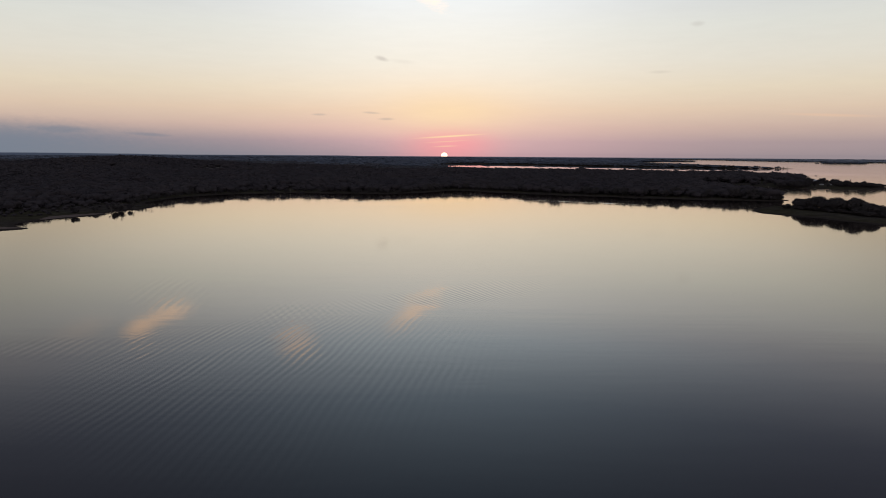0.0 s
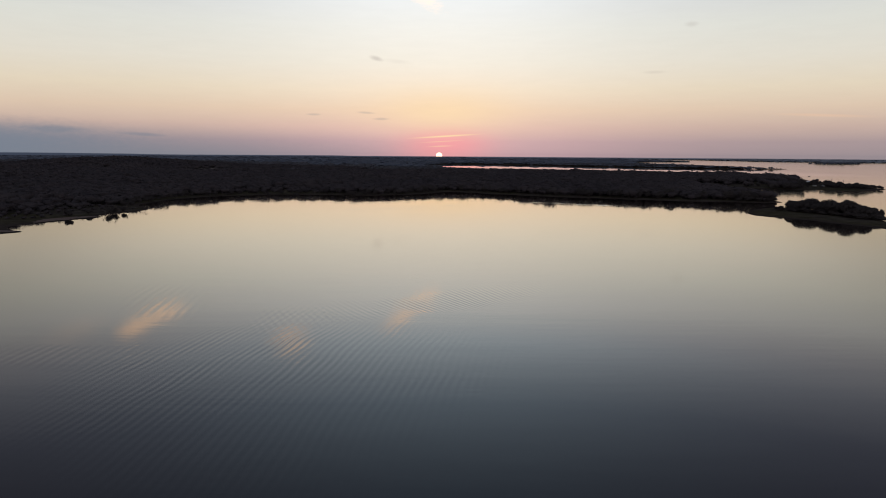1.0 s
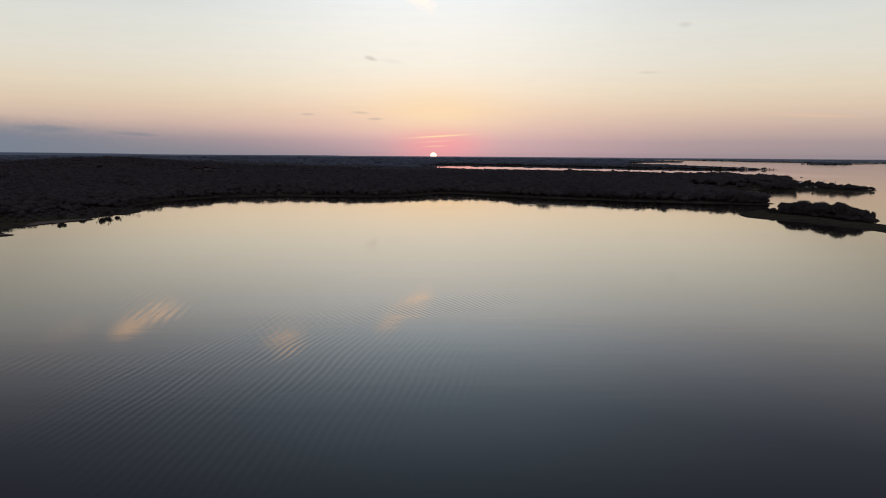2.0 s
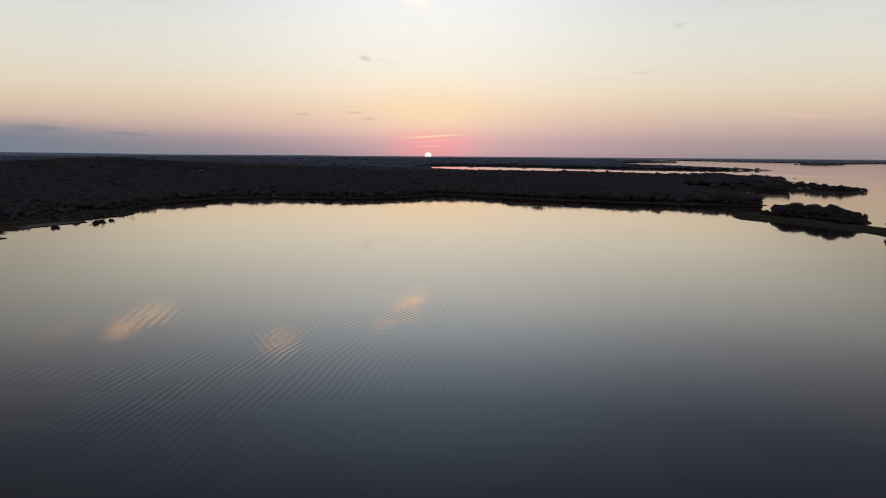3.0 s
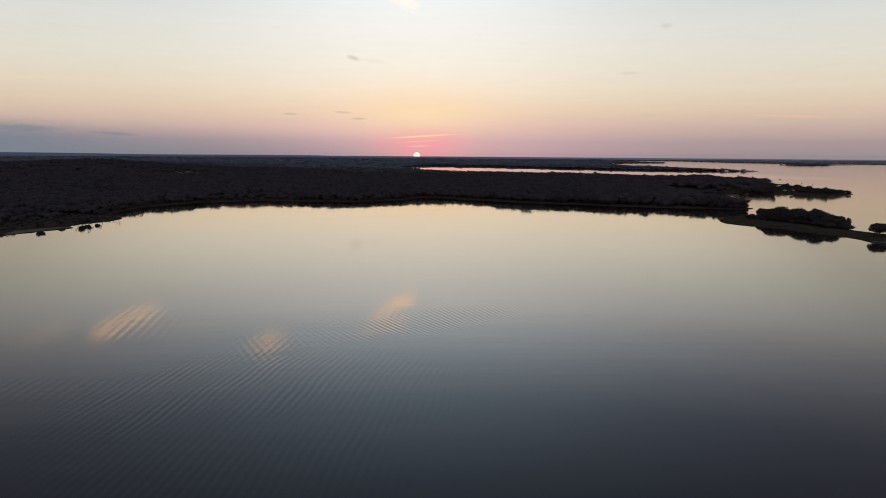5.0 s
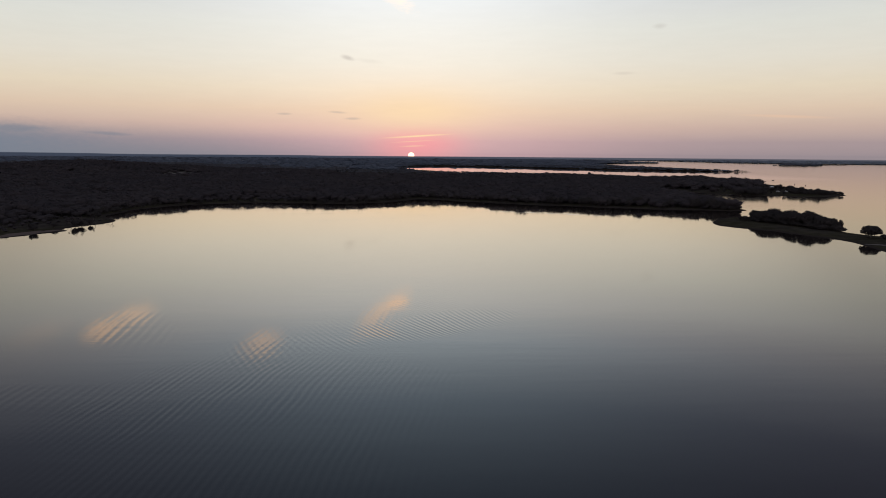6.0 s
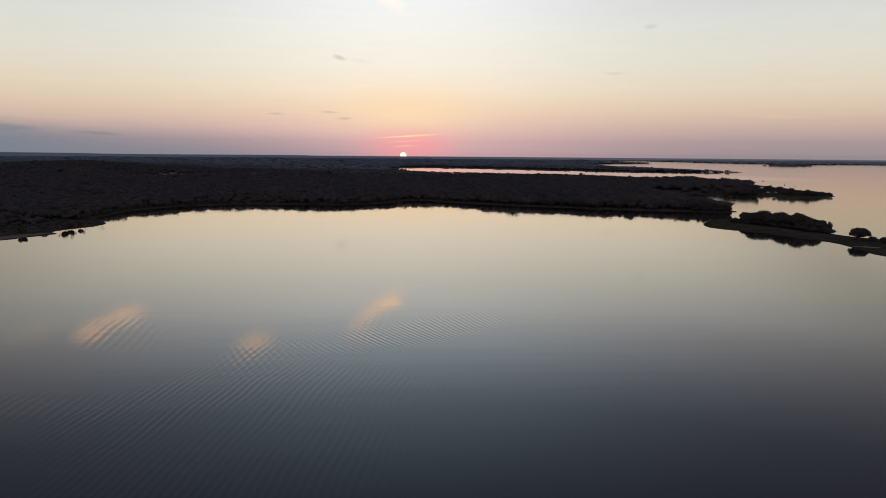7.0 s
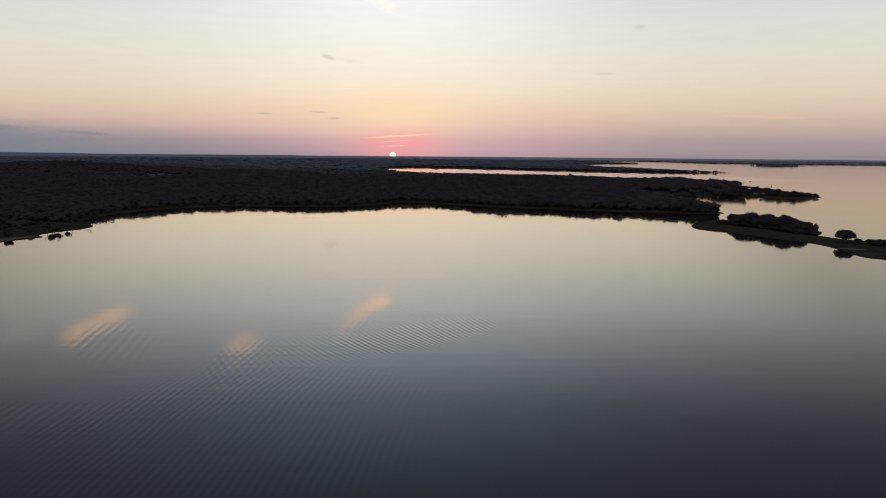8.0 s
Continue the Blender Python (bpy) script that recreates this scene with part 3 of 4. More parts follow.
def bare_tree(seed, height, label):
    """A drowned or leafless tree: a trunk that forks again and again into fine twigs."""
    rng = np.random.default_rng(seed)
    root = tagged(new("bare_tree"), label, "tree", "bare trees by the water")
    trunk, twigs = bmesh.new(), bmesh.new()
    limb(trunk, (0, 0, -0.6), (0.1, 0, height * 0.3), 0.03 * height, 0.02 * height, 7)

    def grow(a, way, length, r, depth):
        b = a + way * length
        limb(trunk if depth < 2 else twigs, a, b, r, r * 0.6, 5 if depth < 2 else 3)
        if depth < 4:
            for _ in range(3):
                t = Vector(rng.normal(size=3))
                w = (way + t * 0.45 + Vector((0, 0, 0.12))).normalized()
                grow(b, w, length * rng.uniform(0.6, 0.85), r * 0.6, depth + 1)

    for _ in range(4):
        w = Vector((rng.normal(), rng.normal(), 1.3)).normalized()
        grow(Vector((0.1, 0, height * 0.3)), w, height * 0.22, 0.014 * height, 0)
    part("trunk", trunk, BARK, root)
    tagged(part("twigs", twigs, BARK, root), kind="stuff")
    return root


def ground_height(x, y):
    x, y = np.atleast_1d(np.asarray(x, float)), np.atleast_1d(np.asarray(y, float))
    i = np.clip(np.searchsorted(GX, x) - 1, 0, nx - 2)
    j = np.clip(np.searchsorted(GY, y) - 1, 0, ny - 2)
    u, v = (x - GX[i]) / (GX[i + 1] - GX[i]), (y - GY[j]) / (GY[j + 1] - GY[j])
    return ZZ[j, i] * (1 - u) * (1 - v) + ZZ[j, i + 1] * u * (1 - v) + ZZ[j + 1, i] * (1 - u) * v + ZZ[j + 1, i + 1] * u * v


def shore_gap(x, y):
    """Distance to the water at a few places."""
    return inland(np.asarray(x, float), np.asarray(y, float))


OPEN_GROUND = [(332, 818, 34, 30), (-408, 1195, 46, 120), (-366, 1180, 28, 85), (470, 735, 40, 22), (395, 800, 62, 30), (430, 850, 45, 18), (-470, 1950, 60, 26), (-230, 2250, 90, 30)]


def wooded(x, y):
    """False on meadows, on the camping ground and along bare tracks."""
    ok = np.ones(x.shape, bool)
    for ox, oy, rx, ry in OPEN_GROUND:
        ok &= ((x - ox) / rx) ** 2 + ((y - oy) / ry) ** 2 > 1 + 0.8 * wrinkle(x, y, 26, 3)
    # the spit is open ground beyond the camp
    return ok & ~((x > 0.535 * y) & (y > 650) & (y < 1000))


def in_view(x, y, margin=5.0):
    a = np.degrees(np.arctan2(x, y))
    return (a > -35 - margin) & (a < 39 + margin)


def forest(name, label, seed, box, spacing, heights, leaves, size, near_gap=9.0, templates=6, only=None, leaf=None, wide=1.0, tight=0.84):
    """Woodland as one mesh: many crowns of leaf sprays, each with its own size and turn."""
    rng = np.random.default_rng(seed)
    x0, x1, y0, y1 = box
    gx, gy = np.meshgrid(np.arange(x0, x1, spacing), np.arange(y0, y1, spacing))
    x = gx.ravel() + rng.uniform(-0.5, 0.5, gx.size) * spacing
    y = gy.ravel() + rng.uniform(-0.5, 0.5, gx.size) * spacing
    keep = in_view(x, y)
    x, y = x[keep], y[keep]
    d = inland(x, y)
    keep = (d > near_gap + rng.uniform(0, 6, x.size)) & wooded(x, y) & (rng.uniform(size=x.size) > 0.06)
    if only is not None:
        keep &= only(x, y, d)
    x, y, d = x[keep], y[keep], d[keep]
    z = ground_height(x, y)
    shapes = []
    for k in range(templates):
        blobs = crown_blobs(rng, 1.0, 1.05) + [(0, 0, 0.2, 0.3)]
        shapes.append(joined(dense_core(rng, blobs, 1, tight), leaf_clumps(rng, blobs, leaves, size, 0.03, 0.18, 1.14, 0.2, 0.74)))
    pick = rng.integers(0, templates, x.size)
    V, F, base = [], [], 0
    for k in range(templates):
        m = pick == k
        c = int(m.sum())
        if not c:
            continue
        pts, tri = shapes[k]
        a = rng.uniform(0, 2 * math.pi, c)
        h = rng.uniform(*heights, c) * np.clip(np.where(x[m] > 100, 0.76, 0.6) + d[m] / 110, 0, 1) * (1 + 0.14 * wrinkle(x[m], y[m], 110, 9))
        h *= np.where(rng.uniform(size=c) < 0.13, 1.27, 1.0) * np.where((y[m] > 1150) & (y[m] < 1700) & (x[m] > -150), 0.48, 1.0)
        h *= np.where((x[m] > -185) & (x[m] < -105) & (d[m] < 45), 0.66, 1.0)
        # low scrub behind the western beaches
        h *= np.where((x[m] < -150) & (y[m] < 450), np.clip((d[m] - 5) / 62, 0.2, 1), 1.0)
        w = np.maximum(h, 2.4) * rng.uniform(0.9, 1.25, c) * wide
        ca, sa = np.cos(a)[:, None], np.sin(a)[:, None]
        px = (pts[:, 0] * ca - pts[:, 1] * sa) * w[:, None] + x[m][:, None]
        py = (pts[:, 0] * sa + pts[:, 1] * ca) * w[:, None] + y[m][:, None]
        pz = pts[:, 2] * h[:, None] + z[m][:, None]
        V.append(np.stack([px, py, pz], -1).reshape(-1, 3))
        F.append((tri[None] + (np.arange(c) * len(pts))[:, None, None] + base).reshape(-1, 3))
        base += c * len(pts)
    return tagged(softened(sheet(name, np.concatenate(V), np.concatenate(F), leaf or WOODS)), label, "woodland", kind="stuff")


ISLE_LINE = LANDS[1]


def mainland_only(x, y, d):
    """Off the island, and back from the beaches in the west."""
    return (shore_distance(x, y, ISLE_LINE) < -10) & ((y > 405) | (x > -100) | (d > 14))


def between(near, far):
    """A belt of land between two ragged lines across the view; the western hill belongs to the nearer belt."""
    def inside(x, y, d):
        reach = y + 110 * wrinkle(x, y, 420, 12) - 330 * np.exp(-((x + 700) / 300) ** 2)
        return (reach > near) & (reach <= far) & mainland_only(x, y, d)
    return inside


forest("woodland", "dense dark oak woodland behind the muddy lake shore", 21, (-420, 580, 280, 1000), 7.0, (6.8, 8.4), 64, 0.088, near_gap=6, wide=1.55, only=mainland_only)
forest("woodland", "dark oak woodland across the middle of the peninsula", 22, (-1300, 620, 1000, 1800), 9.5, (6.6, 8.0), 32, 0.12, wide=1.75, near_gap=5, only=between(0, 1330))
forest("woodland", "dark wooded slopes west of the lake", 23, (-950, -420, 450, 1000), 9.5, (7.4, 8.8), 44, 0.11, wide=1.7)
# The far belts wear the haze-tinted leaf colours, in steps with distance.
forest("far_woodland", "woods on the far side of the peninsula, leaves paled for haze", 28, (-1900, 900, 1050, 2300), 13, (6.4, 8.4), 22, 0.17, near_gap=5, leaf=MID_HAZE_WOODS, wide=1.6, only=between(1330, 1720))
forest("far_woodland", "far wooded land, its leaves tinted blue-grey for haze", 24, (-2600, 1050, 1400, 3100), 20, (4, 5.6), 20, 0.22, near_gap=1, leaf=FAR_HAZE_WOODS, wide=5.5, tight=0.9, only=between(1720, 2620))
forest("woodland", "thick dark woods along a far low point of land", 27, (300, 800, 1850, 2250), 9, (4.6, 6.6), 26, 0.15, near_gap=4, leaf=MID_HAZE_WOODS)
forest("far_woodland", "dark low trees on a far flat islet", 29, (1690, 1930, 2950, 3160), 14, (6, 8.5), 22, 0.18, near_gap=0, leaf=FAR_HAZE_WOODS, wide=1.8)
forest("far_woodland", "far wooded land under the distant hills", 25, (-3600, 1300, 2000, 4700), 40, (3.6, 5), 16, 0.26, near_gap=0, leaf=FARTHEST_HAZE_WOODS, wide=10.0, tight=0.95, only=between(2620, 9000))
forest("far_woodland", "low far woods along the eastern lake shore", 26, (1300, 3900, 3300, 4900), 26, (4.0, 5.2), 14, 0.24, near_gap=0, leaf=EAST_HAZE_WOODS, wide=8.0, tight=0.95)

def tree_row(label, seed, line, count, back, heights, wide=1.0):
    """A far row of trees as one mesh: a bare stem and a crown of leaf sprays each, at uneven steps along a line."""
    rng = np.random.default_rng(seed)
    line = np.array(line, float)
    run = np.concatenate([[0], np.cumsum(np.hypot(*np.diff(line, axis=0).T))])
    at = (np.arange(count) + rng.uniform(0.1, 0.9, count)) / count * run[-1]
    x = np.interp(at, run, line[:, 0]) + rng.uniform(-back, back, count)
    y = np.interp(at, run, line[:, 1]) + rng.uniform(-back, back, count)
    z = ground_height(x, y)
    V, F, base = [], [], 0
    for x, y, z in zip(x, y, z):
        if z < 0.05:
            continue
        h = rng.uniform(*heights)
        pts, tri = leaf_clumps(rng, crown_blobs(rng, h, h * wide * rng.uniform(0.85, 1.2)), 110, 0.11 * h, 0.1 * h, 0.15, 1.1, 0.2)
        r = 0.03 * h
        stem = np.array([(r * math.cos(a), r * math.sin(a), k) for k in (-0.5, h * 0.6) for a in (0, 1.57, 3.14, 4.71)])
        side = np.array([t for i in range(4) for t in ((i, (i + 1) % 4, 4 + i), ((i + 1) % 4, 4 + (i + 1) % 4, 4 + i))])
        for p, f in ((pts, tri), (stem, side)):
            V.append(p + (x, y, z))
            F.append(f + base)
            base += len(p)
    return tagged(sheet("tree_row", np.concatenate(V), np.concatenate(F), LEAVES), label, "trees", kind="stuff")


tree_row("dark round-crowned trees on the wooded shore of the strait", 41, [(20, 1690), (84, 1575), (180, 1500), (300, 1440), (380, 1405), (470, 1250), (520, 1140)], 110, 8, (2.6, 4.6))
tree_row("thin row of dark trees on a far low point", 42, [(606, 2030), (690, 1965), (750, 1920), (868, 1835)], 60, 5, (5.2, 8.2))
tree_row("low dark brush under the trees of a far point", 48, [(740, 1925), (868, 1832)], 30, 4, (1.6, 2.6), 2.0)
tree_row("low dark brush on the narrow end of a far point", 49, [(866, 1828), (930, 1812)], 16, 3, (1.2, 1.8), 2.6)
tree_row("small dark trees on the tip of a far low point", 43, [(905, 1820), (932, 1816)], 4, 1, (3.0, 5.0), 1.3)

# ---- single trees along the near shores ----
SHORE_OAK = "dark spreading oak at the edge of the lake shore woods"
KINDS = [tree(100 + k, h, w, n, 0.7, SHORE_OAK) for k, (h, w, n) in enumerate(((8.6, 9.5, 900), (7.4, 8.0, 760), (9.4, 9.0, 920), (6.4, 7.5, 680), (8.0, 10.5, 960)))]
KINDS += [tree(120, 7.2, 13.5, 3200, 0.5, SHORE_OAK, True), tree(121, 9.4, 12.0, 3000, 0.52, SHORE_OAK, True)]
used = set()


def plant(kind, x, y, size, turn, label="", wide=1.0):
    """Stands a tree of a kind on the ground; the first of each kind is used itself."""
    z = float(ground_height(x, y)[0])
    m = Matrix.Translation((x, y, z)) @ Matrix.Rotation(turn, 4, "Z")
    if kind in used:
        ob = copy_thing(KINDS[kind], m)
    else:
        used.add(kind)
        ob = KINDS[kind]
        ob.matrix_basis = m
    ob.scale = (size * wide, size * wide, size)
    return tagged(ob, label or SHORE_OAK)


def shore_trees():
    """A ragged front row along the south shore of the peninsula."""
    rng = np.random.default_rng(77)
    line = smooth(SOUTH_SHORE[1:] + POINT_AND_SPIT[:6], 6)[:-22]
    count = 0
    for (ax, ay), (bx, by) in zip(line[:-1], line[1:]):
        length = math.hypot(bx - ax, by - ay)
        nx_, ny_ = -(by - ay) / length, (bx - ax) / length
        for k in range(max(1, round(length / 5.6))):
            t = (k + rng.uniform()) * 5.6 / length
            gap = (rng.uniform(2.5, 9) if ax < -60 else rng.uniform(4.5, 12) if ax < 0 else rng.uniform(8, 18)) + (1 if ay < 470 else 0)
            x, y = ax + (bx - ax) * t + nx_ * gap, ay + (by - ay) * t + ny_ * gap
            d = float(shore_gap([x], [y])[0])
            if d < 2.0 or count >= 290 or x > 262 or ay < 452:
                continue
            plant(int(rng.integers(0, 5)), x, y, rng.uniform(0.42, 0.74) * (0.68 if ay < 470 else 0.6 if -185 < ax < -110 else 0.8 if ax < -60 else 1.35 if ax > 110 else 1.05), rng.uniform(0, 6.28))
            count += 1


plant(3, 266, 396, 0.9, 0.9, "thin dark tree standing clear of the island grove", 0.5)
ISLE_OAK = "dark round-crowned oak in the grove on the grassy island"
for k, (x, y, s, w) in enumerate(((237, 446, 0.82, 1.0), (231, 433, 0.95, 1.0), (238, 441, 0.9, 1.0), (232, 423, 1.05, 1.1), (241, 429, 1.1, 1.0), (250, 436, 0.9, 1.0),
                                  (237, 414, 1.0, 1.15), (247, 418, 1.12, 1.0), (256, 424, 1.0, 1.0), (240, 404, 0.95, 1.1), (250, 407, 1.08, 1.1), (259, 411, 1.0, 1.0),
                                  (245, 395, 0.9, 1.1), (254, 398, 1.0, 1.1), (249, 387, 1.0, 1.1), (257, 388, 0.95, 1.0), (245, 412, 0.7, 1.2), (261, 398, 1.1, 1.0), (246, 398, 1.25, 1.0))):
    s *= 1.22 if k in (3, 6, 9, 10) else 0.9 if k in (5, 8, 11, 17) else 1.0
    plant((6, 5, 6)[k % 3], x + 2, y + 3, s * (0.84 if k % 3 != 1 else 1.0) * (1.08, 0.78, 0.98, 0.84, 1.12, 0.9, 0.72)[k % 7], k * 1.7, ISLE_OAK, w)
for k in range(26):
    t = (k + 0.5) / 26
    x, y = 227 + 25 * t + 3 * math.sin(k * 2.3), 442 - 62 * t + 3 * math.cos(k * 3.1)
    plant(k % 5, x, y, 0.30 + 0.16 * (k * 0.618 % 1), k * 1.9, "low dark shrub at the foot of the island grove", 1.9)
for k, (x, y, s) in enumerate(((255, 384, 0.5), (258, 382, 0.4), (253, 380, 0.35))):
    plant(k, x, y, s, k * 1.9, "low dark shrub at the foot of the island grove", 1.6)
plant(6, 249, 345, 0.82, 0.7, "lone broad oak with a low crown on the island neck", 1.18)
for k, (x, y, s) in enumerate(((257, 336, 0.32), (262, 330, 0.4), (254, 327, 0.3), (268, 322, 0.42), (258, 316, 0.35), (272, 312, 0.4), (252, 338, 0.3))):
    plant((k * 2) % 5, x, y, s, k * 2.1, "low dark shrub on the muddy island neck", 1.7)
for k, (x, y, s, w) in enumerate(((-198.6, 403.5, 0.56, 0.8), (-195.2, 414.5, 0.5, 0.75), (-197.2, 407.5, 0.4, 0.9), (-149, 588, 0.6, 0.7), (-125, 590, 0.5, 0.8), (-211, 381, 0.42, 1.05), (-206.5, 395, 0.42, 1.1), (-208, 377, 0.3, 1.2))):
    plant(k % 5, x, y, s, k * 1.3, "small dark tree at the water's edge", w)

SHRUB = "low dark shrub on the grassy spit"
for k, (x, y, s, w) in enumerate(((405, 768, 0.7, 1.0), (412, 775, 0.6, 1.0), (422, 781, 0.5, 1.0), (430, 790, 0.55, 1.0), (442, 795, 0.45, 1.0), (400, 782, 0.8, 1.0),
                                  (455, 738, 0.45, 1.5), (461, 735, 0.5, 1.6), (467, 737, 0.5, 1.6), (473, 740, 0.48, 1.6), (479, 742, 0.4, 1.6), (464, 746, 0.5, 1.6),
                                  (472, 750, 0.5, 1.6), (484, 746, 0.3, 1.6), (496, 744, 0.32, 1.3), (450, 741, 0.35, 1.3), (428, 745, 0.4, 1.2), (402, 756, 0.5, 1.2))):
    plant(k % 5, x, y, s * 1.4, k * 1.1, SHRUB, w * 0.8)
rng = np.random.default_rng(31)
for k in range(22):
    t = k / 21
    plant(int(rng.integers(0, 5)), 418 + 80 * t + rng.uniform(-6, 6), 818 - 66 * t + rng.uniform(-8, 10), rng.uniform(0.42, 0.72), rng.uniform(0, 6), SHRUB, rng.uniform(1.0, 1.4))
for x, y, s in ((376, 783, 0.8), (386, 776, 0.7), (396, 770, 0.75), (414, 762, 0.6), (420, 757, 0.45), (372, 792, 0.85), (392, 786, 0.8)):
    plant(int(rng.integers(0, 5)), x, y, s, rng.uniform(0, 6))
for x, y, s in ((262, 543, 0.7), (256, 541, 0.75), (250, 546, 0.9), (268, 552, 0.75), (262, 555, 0.95), (255, 553, 0.95), (245, 550, 0.9), (239, 553, 0.95), (272, 566, 0.85), (266, 568, 1.0),
                (276, 582, 0.85), (270, 582, 1.0), (233, 549, 0.8), (248, 560, 1.0), (258, 565, 1.05), (264, 580, 1.1), (280, 598, 0.9), (274, 598, 1.0), (270, 540, 0.55), (275, 548, 0.65), (278, 559, 0.75), (281, 571, 0.75)):
    plant(int(rng.integers(0, 5)), x, y, s * 0.84, rng.uniform(0, 6))
for k, (x, y, s) in enumerate(((272, 539, 0.34), (268, 537, 0.4), (264, 536, 0.42), (275, 543, 0.4), (258, 536, 0.45), (278, 553, 0.42), (280, 565, 0.45), (251, 538, 0.45), (244, 541, 0.45))):
    plant(k % 5, x, y, s, k * 2.2, "low dark shrub on the wooded point", 1.7)
plant(2, 392, 1448, 1.0, 0.4, "tall dark tree standing above the woods by the strait")


def trees_along(line, count, seed, back, size, label, skip=0.0, wide=1.0):
    """Trees at uneven steps along a line through a few bends, some way back from it."""
    rng = np.random.default_rng(seed)
    line = np.array(line, float)
    steps = np.hypot(*np.diff(line, axis=0).T)
    run = np.concatenate([[0], np.cumsum(steps)])
    for k in range(count):
        at = (k + rng.uniform(0.15, 0.85)) / count * run[-1]
        x = np.interp(at, run, line[:, 0]) + rng.uniform(-back, back)
        y = np.interp(at, run, line[:, 1]) + rng.uniform(-back, back)
        s = rng.uniform(*size)
        if rng.uniform() < skip or float(ground_height(x, y)[0]) < 0.05:
            continue
        plant(int(rng.integers(0, 5)), x, y, s, rng.uniform(0, 6.28), label, wide * rng.uniform(0.85, 1.2))


trees_along([(254, 337), (260, 323), (272, 306)], 18, 50, 5, (0.26, 0.4), "low dark shrub on the muddy island neck", 0.0, 1.8)
trees_along([(366, 750), (390, 746), (412, 753)], 18, 44, 5, (0.6, 0.95), "dark oak in the grove on the near side of the spit")
trees_along([(455, 880), (466, 862), (474, 836), (492, 808)], 20, 45, 5, (0.4, 0.85), "thin dark tree along the far side of the grassy spit", 0.15)
trees_along([(444, 753), (462, 747), (484, 749)], 22, 46, 4, (0.5, 0.72), "broad dark shrub in the thicket on the spit", 0.0, 1.4)
trees_along([(493, 757), (499, 748)], 3, 47, 1, (0.35, 0.5), "small dark tree at the tip of the spit", 0.0, 1.2)
shore_trees()
BARE = [bare_tree(300 + k, h, "leafless tree leaning over the calm water's edge") for k, h in enumerate((6.5, 5.5))]
for k, (x, y, s) in enumerate(((-197.5, 404, 1.0), (-196.5, 407, 0.8), (-199.5, 400, 0.7), (-193, 416.5, 0.9), (-137, 598, 0.9), (-110, 596, 0.8), (-190.5, 434, 0.6))):
    z = float(ground_height(x, y)[0])
    m = Matrix.Translation((x, y, max(z, 0.0))) @ Matrix.Rotation(k * 1.9, 4, "Z")
    ob = copy_thing(BARE[k % 2], m) if k > 1 else BARE[k]
    ob.matrix_basis = m
    ob.scale = (s, s, s)


# ---- things on the spit and the water ----
def plain(name, colour, roughness=0.6, metallic=0.0, grain=0.12):
    m, nt, p = material(name)
    f = noise_of(nt, position(nt), 2.5, 4)
    dark = tuple(c * (1 - grain) for c in colour)
    light = tuple(min(1.0, c * (1 + grain)) for c in colour)
    nt.links.new(blend(nt, f, dark, light), p.inputs["Base Color"])
    p.inputs["Roughness"].default_value, p.inputs["Metallic"].default_value = roughness, metallic
    if roughness > 0.75:
        p.inputs["Specular IOR Level"].default_value = 0.04
    return m


WHITE_METAL = plain("pale_roof_metal", (0.7, 0.68, 0.66), 0.35, 0.6)
WHITE_PAINT = plain("white_vehicle_paint", (0.3, 0.3, 0.3), 0.4)
GREY_PAINT = plain("silver_vehicle_paint", (0.28, 0.29, 0.30), 0.4, 0.3)
DARK_GLASS = plain("dark_glass", (0.02, 0.022, 0.025), 0.08)
TYRE = plain("black_rubber", (0.02, 0.02, 0.02), 0.9)
POST = plain("weathered_timber", (0.16, 0.12, 0.09), 0.85)
CONCRETE = plain("pale_concrete", (0.38, 0.36, 0.33), 0.9)
WALL = plain("pale_house_wall", (0.62, 0.60, 0.56), 0.8)
ROOF = plain("grey_shingle_roof", (0.20, 0.19, 0.19), 0.9)
HULL = plain("dark_green_hull", (0.05, 0.06, 0.05), 0.4)
BUOY = plain("dark_red_buoy", (0.10, 0.03, 0.025), 0.5)
STRAW = plain("pale_dry_grass", (0.100, 0.086, 0.080), 1.0, 0.0, 0.45)
MUD = plain("pale_wet_mud", (0.115, 0.097, 0.088), 0.85, 0.0, 0.4)
SAND = plain("pinkish_beach_sand", (0.085, 0.062, 0.055), 0.9, 0.0, 0.35)


def box(bm, x0, x1, y0, y1, z0, z1, bevel=0.0, taper=0.0):
    """A block; taper draws its top in."""
    g = bmesh.ops.create_cube(bm, size=1.0)["verts"]
    for v in g:
        top = v.co.z > 0
        k = 1 - taper if top else 1
        v.co = Vector(((x0 + x1) / 2 + v.co.x * (x1 - x0) * k, (y0 + y1) / 2 + v.co.y * (y1 - y0) * k, z1 if top else z0))
    if bevel:
        edges = {e for v in g for e in v.link_edges}
        bmesh.ops.bevel(bm, geom=list(edges), offset=bevel, segments=2, affect="EDGES")


def gable(bm, x0, x1, y0, y1, z0, z1, thick=0.18):
    """A pitched roof with thickness, its ridge along x."""
    ym = (y0 + y1) / 2
    prof = [(y0, z0), (ym, z1), (y1, z0), (y1, z0 - thick), (ym, z1 - thick), (y0, z0 - thick)]
    a = [bm.verts.new((x0, y, z)) for y, z in prof]
    b = [bm.verts.new((x1, y, z)) for y, z in prof]
    n = len(prof)
    for i in range(n):
        bm.faces.new((a[i], a[(i + 1) % n], b[(i + 1) % n], b[i]))
    for p in (a, b):
        bm.faces.new((p[0], p[1], p[4], p[5]))
        bm.faces.new((p[1], p[2], p[3], p[4]))


def made(build):
    bm = bmesh.new()
    build(bm)
    bmesh.ops.recalc_face_normals(bm, faces=bm.faces)
    return bm


